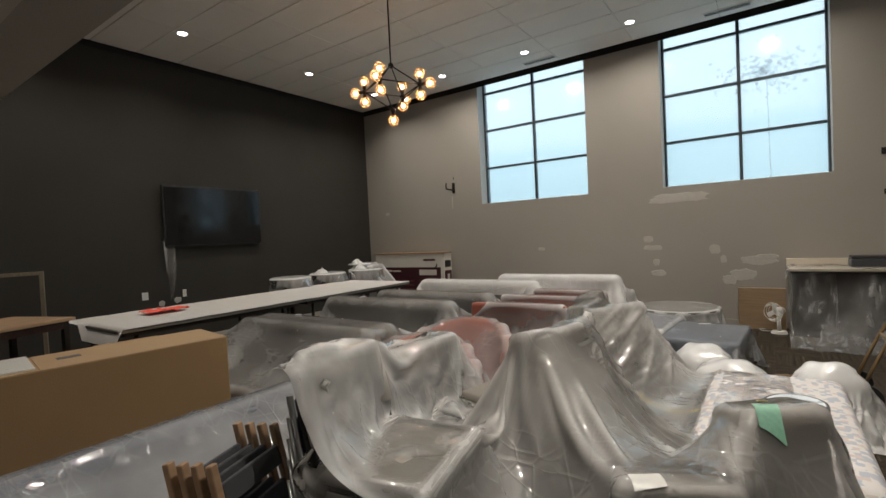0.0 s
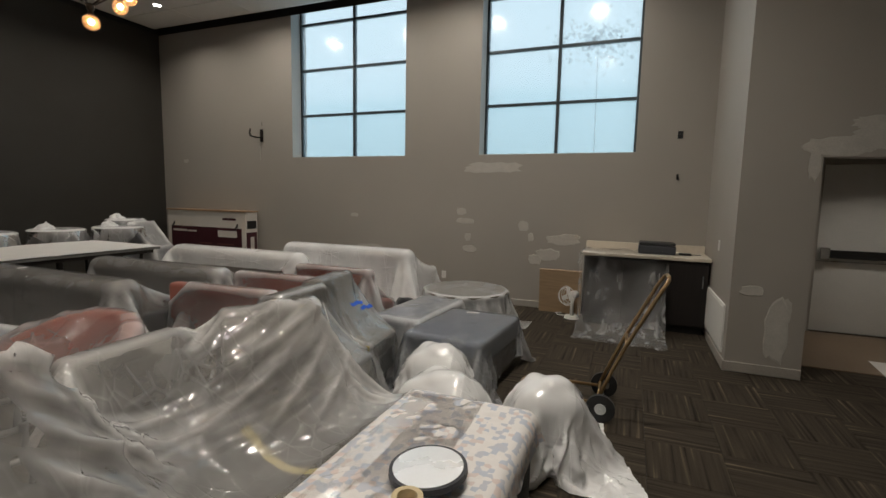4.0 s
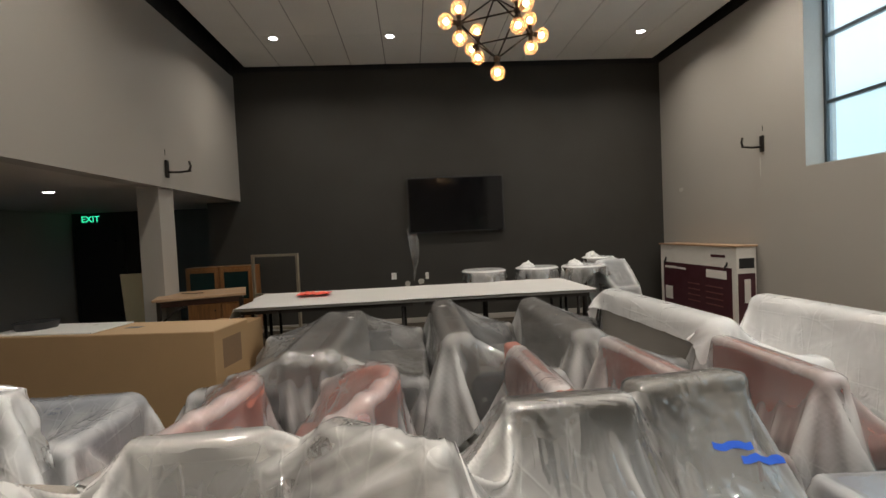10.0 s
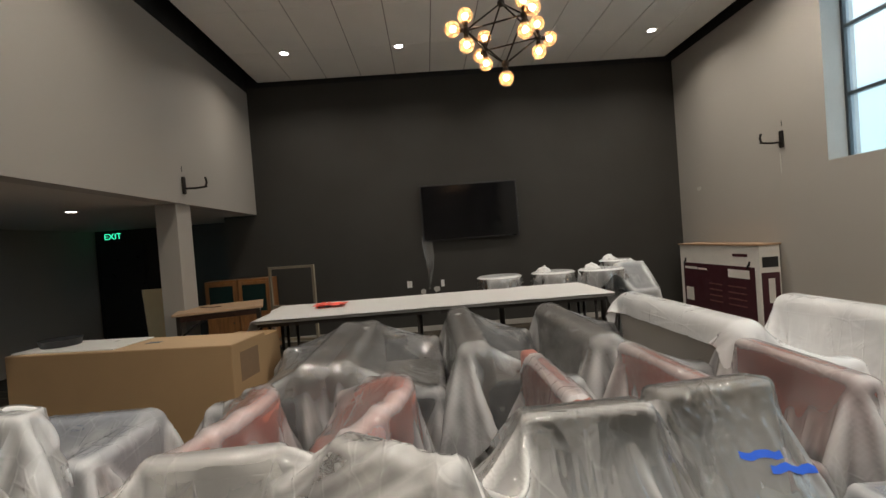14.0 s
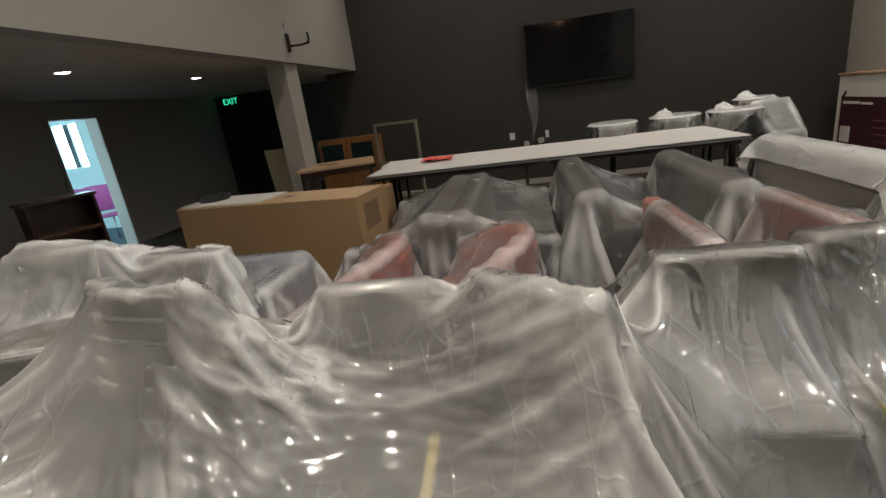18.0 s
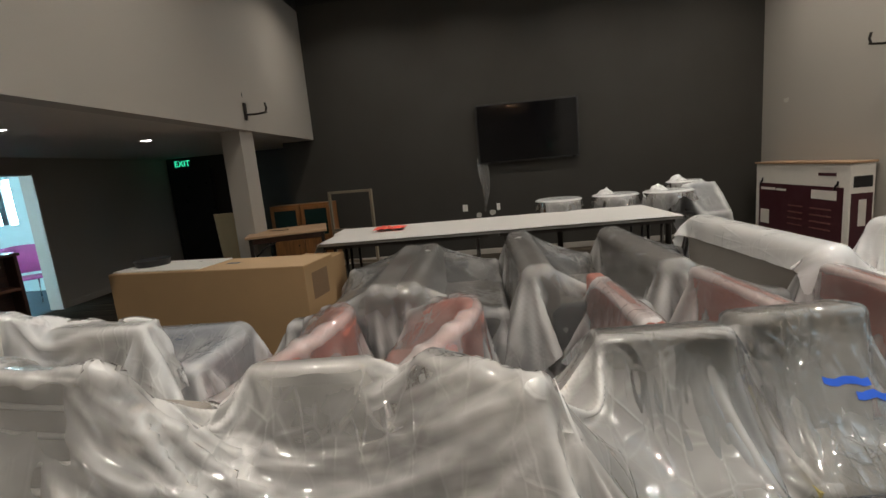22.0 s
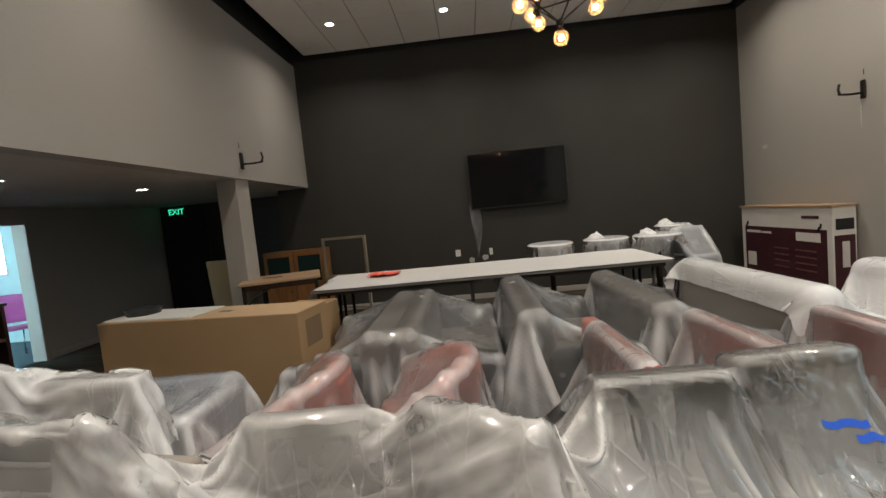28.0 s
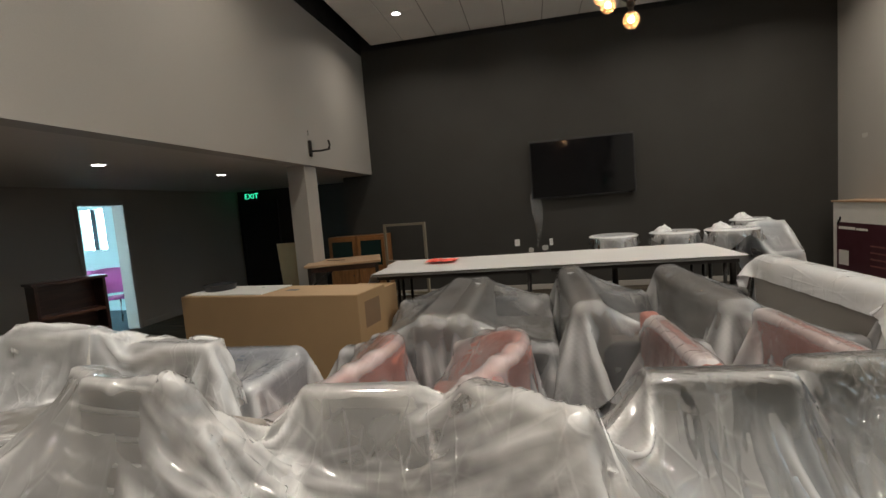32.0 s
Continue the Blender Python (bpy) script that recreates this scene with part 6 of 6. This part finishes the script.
part("cross_bar", cyl((8.785, -3.27, 0.56), (8.785, -2.93, 0.56), 0.011), M_GOLD, ht, smooth=True)
part("lower_bar", cyl((8.615, -3.27, 0.14), (8.615, -2.93, 0.14), 0.011), M_GOLD, ht, smooth=True)
part("toe_loop", tube([(8.62, -3.27, 0.11), (8.10, -3.27, 0.10), (8.04, -3.24, 0.10), (8.02, -3.18, 0.10), (8.02, -3.02, 0.10), (8.04, -2.96, 0.10), (8.10, -2.93, 0.10), (8.62, -2.93, 0.11)], 0.0125), M_GOLD, ht, smooth=True)
part("toe_foot", cyl((8.08, -3.20, 0.0), (8.08, -3.20, 0.10), 0.012), M_GOLD, ht)
part("toe_foot", cyl((8.08, -3.0, 0.0), (8.08, -3.0, 0.10), 0.012), M_GOLD, ht)

# on the quilt: mirror and tape
mi = thing("round_mirror", "small round mirror with a dark rim lying on the quilt", "mirror", pose(8.11, -5.20, 0.548, 2, -3, 0))
part("rim", cyl((0, 0, 0), (0, 0, 0.022), 0.15, 0.148, 48), M_DARKFAB, mi)
part("mirror_face", cyl((0, 0, 0.0222), (0, 0, 0.024), 0.134, n=48), surface("pale_mirror", (0.80, 0.82, 0.84), 0.3, 0.3, vary=0.02, bump=0), mi)
tr = thing("tape_roll", "roll of cream masking tape on the quilt", "tape", pose(8.125, -5.41, 0.548))
bm = bmesh.new()
for k in range(32):
    a, c = 2 * math.pi * k / 32, 2 * math.pi * (k + 1) / 32
    ring = [(0.035, 0), (0.054, 0), (0.054, 0.038), (0.035, 0.038)]
    A = [bm.verts.new((r * math.cos(a), r * math.sin(a), z)) for r, z in ring]
    B = [bm.verts.new((r * math.cos(c), r * math.sin(c), z)) for r, z in ring]
    for i in range(4):
        bm.faces.new((A[i], A[(i + 1) % 4], B[(i + 1) % 4], B[i]))
part("tape_ring", bm, surface("cream_tape", (0.62, 0.50, 0.30), 0.6), tr)

# chandelier: angular rods with globe bulbs
cd = thing("chandelier", "angular dark metal chandelier with thirteen glowing globe bulbs", "chandelier", pose(4.22, -3.88, 0))
J = {"top": (0, 0, 3.73), "low": (0, 0, 3.18)}
for k, key in enumerate("abcd"):
    J[key] = (0.37 * math.cos(radians(19 + 90 * k)), 0.37 * math.sin(radians(19 + 90 * k)), 3.45)
part("canopy", cyl((0, 0, CEIL - 0.06), (0, 0, CEIL - 0.001), 0.035, 0.075, 28), M_DARKMETAL, cd, smooth=True)
part("stem", cyl((0, 0, 3.73), (0, 0, CEIL - 0.06), 0.009), M_DARKMETAL, cd, smooth=True)
for p, q in (("top", "a"), ("top", "b"), ("top", "c"), ("top", "d"), ("a", "b"), ("b", "c"), ("c", "d"), ("d", "a"), ("a", "low"), ("b", "low"), ("c", "low"), ("d", "low")):
    part("rod", cyl(J[p], J[q], 0.008), M_DARKMETAL, cd, smooth=True)
for k in J.values():
    part("joint", ball(k, 0.035), M_DARKMETAL, cd, smooth=True)


def bulb(at, way):
    at, way = Vector(at), Vector(way).normalized()
    s = part("socket", cyl(at, at + way * 0.07, 0.014, 0.026), M_DARKMETAL, cd, smooth=True)
    part("globe", ball(at + way * 0.13, 0.068, u=24, v=16), M_BULB, s, smooth=True)
    part("core", ball(at + way * 0.125, 0.026, u=12, v=8), M_FILAMENT, s, smooth=True)


for key in "abcd":
    v = Vector(J[key])
    out = Vector((v.x, v.y, 0)).normalized()
    bulb(v, out)
    bulb(v, Vector((0, 0, 1)))
    bulb(v, Vector((0, 0, -1)))
bulb(J["low"], (0, 0, -1))

bc = thing("black_cushion", "small black cushion wedged between sofa and round table", "cushion", pose(6.30, -1.76, 0, 0, 0, 35))
bm = ball((0, 0, 0), 1.0, u=24, v=14)
for v in bm.verts:
    p = v.co.copy()
    v.co = Vector((math.copysign(abs(p.x) ** 0.6, p.x) * 0.13, math.copysign(abs(p.y) ** 0.6, p.y) * 0.16, 0.19 + math.copysign(abs(p.z) ** 0.7, p.z) * 0.19))
part("cushion_cover", bm, M_BLACKFAB, bc, smooth=True)

# tape, leaflets and film on the sheets
def strip(name, label, pts, width, material, category, lift=0.006):
    """A flat strip laid over whatever lies below the points."""
    dg = bpy.context.evaluated_depsgraph_get()
    bm = bmesh.new()
    prev = None
    vs = []
    for i, (x, y) in enumerate(pts):
        a = Vector(pts[min(i + 1, len(pts) - 1)]) - Vector(pts[max(i - 1, 0)])
        a.normalize()
        nrm = Vector((-a.y, a.x)) * width / 2
        rowv = []
        for s in (-1, -0.33, 0.33, 1):
            px_, py_ = x + nrm.x * s, y + nrm.y * s
            hit, loc, *_ = scene.ray_cast(dg, (px_, py_, 2.0), (0, 0, -1))
            rowv.append(bm.verts.new((px_, py_, (loc.z if hit else 0.6) + lift)))
        vs.append(rowv)
    for A, B in zip(vs, vs[1:]):
        for k in range(3):
            bm.faces.new((A[k], A[k + 1], B[k + 1], B[k]))
    o = thing(name, label, category)
    part("strip_face", bm, material, o, smooth=True)


def spread(a, b, n):
    return [(a[0] + (b[0] - a[0]) * i / (n - 1), a[1] + (b[1] - a[1]) * i / (n - 1)) for i in range(n)]


bpy.context.view_layer.update()
strip("blue_tape", "torn strip of bright blue painter's tape on plastic", [(6.70 + 0.004 * math.sin(k * 1.3), -3.56 + 0.024 * k) for k in range(8)], 0.018, M_TAPE_B, "tape")
strip("blue_tape", "torn strip of bright blue painter's tape on plastic", [(6.735 + 0.004 * math.sin(k * 1.7), -3.46 + 0.022 * k) for k in range(9)], 0.020, M_TAPE_B, "tape", 0.010)
strip("yellow_tape", "strip of yellow masking tape over the big sheet", spread((7.24, -5.23), (7.66, -5.27), 26), 0.04, M_TAPE_Y, "tape", -0.008)
M_LEAF = surface("green_paper", (0.26, 0.52, 0.38), 0.6, vary=0.15)
strip("leaflet", "pale green folded leaflet with small print on the plastic", spread((7.985, -6.45), (8.01, -6.56), 8), 0.075, M_LEAF, "leaflet", 0.008)
strip("leaflet_tag", "small ochre cardboard tag above the leaflet", spread((7.975, -6.405), (7.985, -6.452), 4), 0.03, M_TAPE_Y, "tag", 0.012)
strip("paper_label", "white paper label taped on the plastic", spread((7.66, -6.95), (7.74, -6.90), 4), 0.06, M_WHITEPL, "label", 0.008)
strip("furniture_label", "small white sticker on the covered sofa", spread((4.05, -5.37), (4.10, -5.33), 3), 0.045, M_WHITEPL, "label", 0.008)
strip("furniture_label", "small white sticker on the covered sofa", spread((4.1, -4.50), (4.15, -4.46), 3), 0.045, M_WHITEPL, "label", 0.008)
strip("furniture_label", "white sticker on the wrapped ottoman", spread((7.35, -2.55), (7.47, -2.53), 4), 0.04, M_WHITEPL, "label", 0.008)

tf = thing("hanging_film", "torn clear plastic hanging below the television", "plastic film", pose(0.06, -4.72, 0))
bm = bmesh.new()
gr = []
for i in range(9):
    u = i / 8
    wdt = 0.16 - 0.08 * u + 0.05 * math.sin(5 * u)
    gr.append([bm.verts.new((0.03 * math.sin(j * 1.3 + i), -0.02 + wdt * (j / 6 - 0.5) + 0.05 * math.sin(3 * u), 1.72 - 0.95 * u)) for j in range(7)])
for A, B in zip(gr, gr[1:]):
    for j in range(6):
        bm.faces.new((A[j], A[j + 1], B[j + 1], B[j]))
part("film", bm, film("torn_film", 0.7, (0.8, 0.8, 0.8), 0.5, 0.2, 0.8), tf, smooth=True)

# folded chairs leaning by the first stack
for k in range(4):
    fc = thing("folded_chair", "dark folded wooden chair leaning in a row", "chair", pose(6.62 + 0.045 * k, -7.50 + 0.02 * k, 0, 0, -12, 20), "folded chairs")
    part("leg", box(-0.012, 0.012, -0.17, -0.14, 0, 0.95, 0.003, 1), M_TAN, fc)
    part("leg", box(-0.012, 0.012, 0.14, 0.17, 0, 0.95, 0.003, 1), M_TAN, fc)
    for j in range(4):
        part("slat", box(-0.010, 0.010, -0.139, 0.139, 0.45 + 0.12 * j, 0.52 + 0.12 * j, 0.003, 1), M_DARKFAB, fc)


# ---------------------------------------------------------------- carpet tiles
M_CARPET, nt, b = nodes_of("striped_carpet")
n, l = nt.nodes, nt.links
tc, mp = n.new("ShaderNodeTexCoord"), n.new("ShaderNodeMapping")
info = n.new("ShaderNodeObjectInfo")
off = n.new("ShaderNodeCombineXYZ")
mu = n.new("ShaderNodeMath"); mu.operation = "MULTIPLY"; mu.inputs[1].default_value = 400
l.new(info.outputs["Random"], mu.inputs[0]); l.new(mu.outputs[0], off.inputs["X"])
l.new(tc.outputs["Object"], mp.inputs["Vector"]); l.new(off.outputs[0], mp.inputs["Location"])
mp.inputs["Scale"].default_value = (34, 0.9, 1)
st = n.new("ShaderNodeTexNoise"); st.inputs["Scale"].default_value, st.inputs["Detail"].default_value = 1.0, 1.5
l.new(mp.outputs[0], st.inputs["Vector"])
ramp = n.new("ShaderNodeValToRGB")
el = ramp.color_ramp.elements
el[0].position, el[0].color = 0.30, (0.020, 0.016, 0.012, 1)
el[1].position, el[1].color = 0.74, (0.17, 0.135, 0.095, 1)
for p, c in ((0.45, (0.048, 0.039, 0.029)), (0.60, (0.062, 0.050, 0.037)), (0.66, (0.10, 0.08, 0.057))):
    e = el.new(p); e.color = (*c, 1)
l.new(st.outputs[0], ramp.inputs[0])
gr = n.new("ShaderNodeTexNoise"); gr.inputs["Scale"].default_value, gr.inputs["Detail"].default_value = 260, 3
l.new(tc.outputs["Object"], gr.inputs["Vector"])
mr = n.new("ShaderNodeMapRange"); mr.inputs["To Min"].default_value, mr.inputs["To Max"].default_value = 0.55, 1.45
l.new(gr.outputs[0], mr.inputs["Value"])
vm = n.new("ShaderNodeVectorMath"); vm.operation = "SCALE"
l.new(ramp.outputs[0], vm.inputs[0]); l.new(mr.outputs[0], vm.inputs["Scale"]); l.new(vm.outputs[0], b.inputs["Base Color"])
b.inputs["Roughness"].default_value = 0.95
b.inputs["Specular IOR Level"].default_value = 0.15
bp = n.new("ShaderNodeBump"); bp.inputs["Strength"].default_value, bp.inputs["Distance"].default_value = 0.7, 0.006
l.new(gr.outputs[0], bp.inputs["Height"]); l.new(bp.outputs[0], b.inputs["Normal"])

TS = 0.45
tile_mesh = mesh_of(box(-TS / 2 + 0.001, TS / 2 - 0.001, -TS / 2 + 0.001, TS / 2 - 0.001, -0.0065, 0.0, 0.0015, 1), M_CARPET, name="carpet_tile")
rest = bmesh.new()
count = 0
for i in range(-4, 30):
    for j in range(-26, 2):
        x, y = i * TS + 0.16, j * TS - 0.1
        if not (-1.3 < x < 13 and -11.5 < y < 0.4):
            continue
        near = 7.5 < x < 11.6 and -7.6 < y < 0.2
        turn = 90 if (i + j) % 2 else 0
        if near and count < 300:
            ob = new("carpet_tile", tile_mesh)
            ob.parent = FLOOR
            ob.matrix_world = pose(x, y, 0, 0, 0, turn)
            count += 1
        else:
            box(x - TS / 2 + 0.001, x + TS / 2 - 0.001, y - TS / 2 + 0.001, y + TS / 2 - 0.001, -0.0065, 0.0, bm=rest)
ob = tagged(new("carpet_tiles", mesh_of(rest, M_CARPET)), kind="stuff")
ob.parent = FLOOR
M_FARFLOOR = surface("blue_grey_carpet", (0.10, 0.15, 0.18), 0.9, bump=0.3)
setting("floor_far_room", box(0.1, 5.4, -15.2, -11.5, -0.006, 0.0), M_FARFLOOR, "blue-grey carpet in the daylit room", "floor")
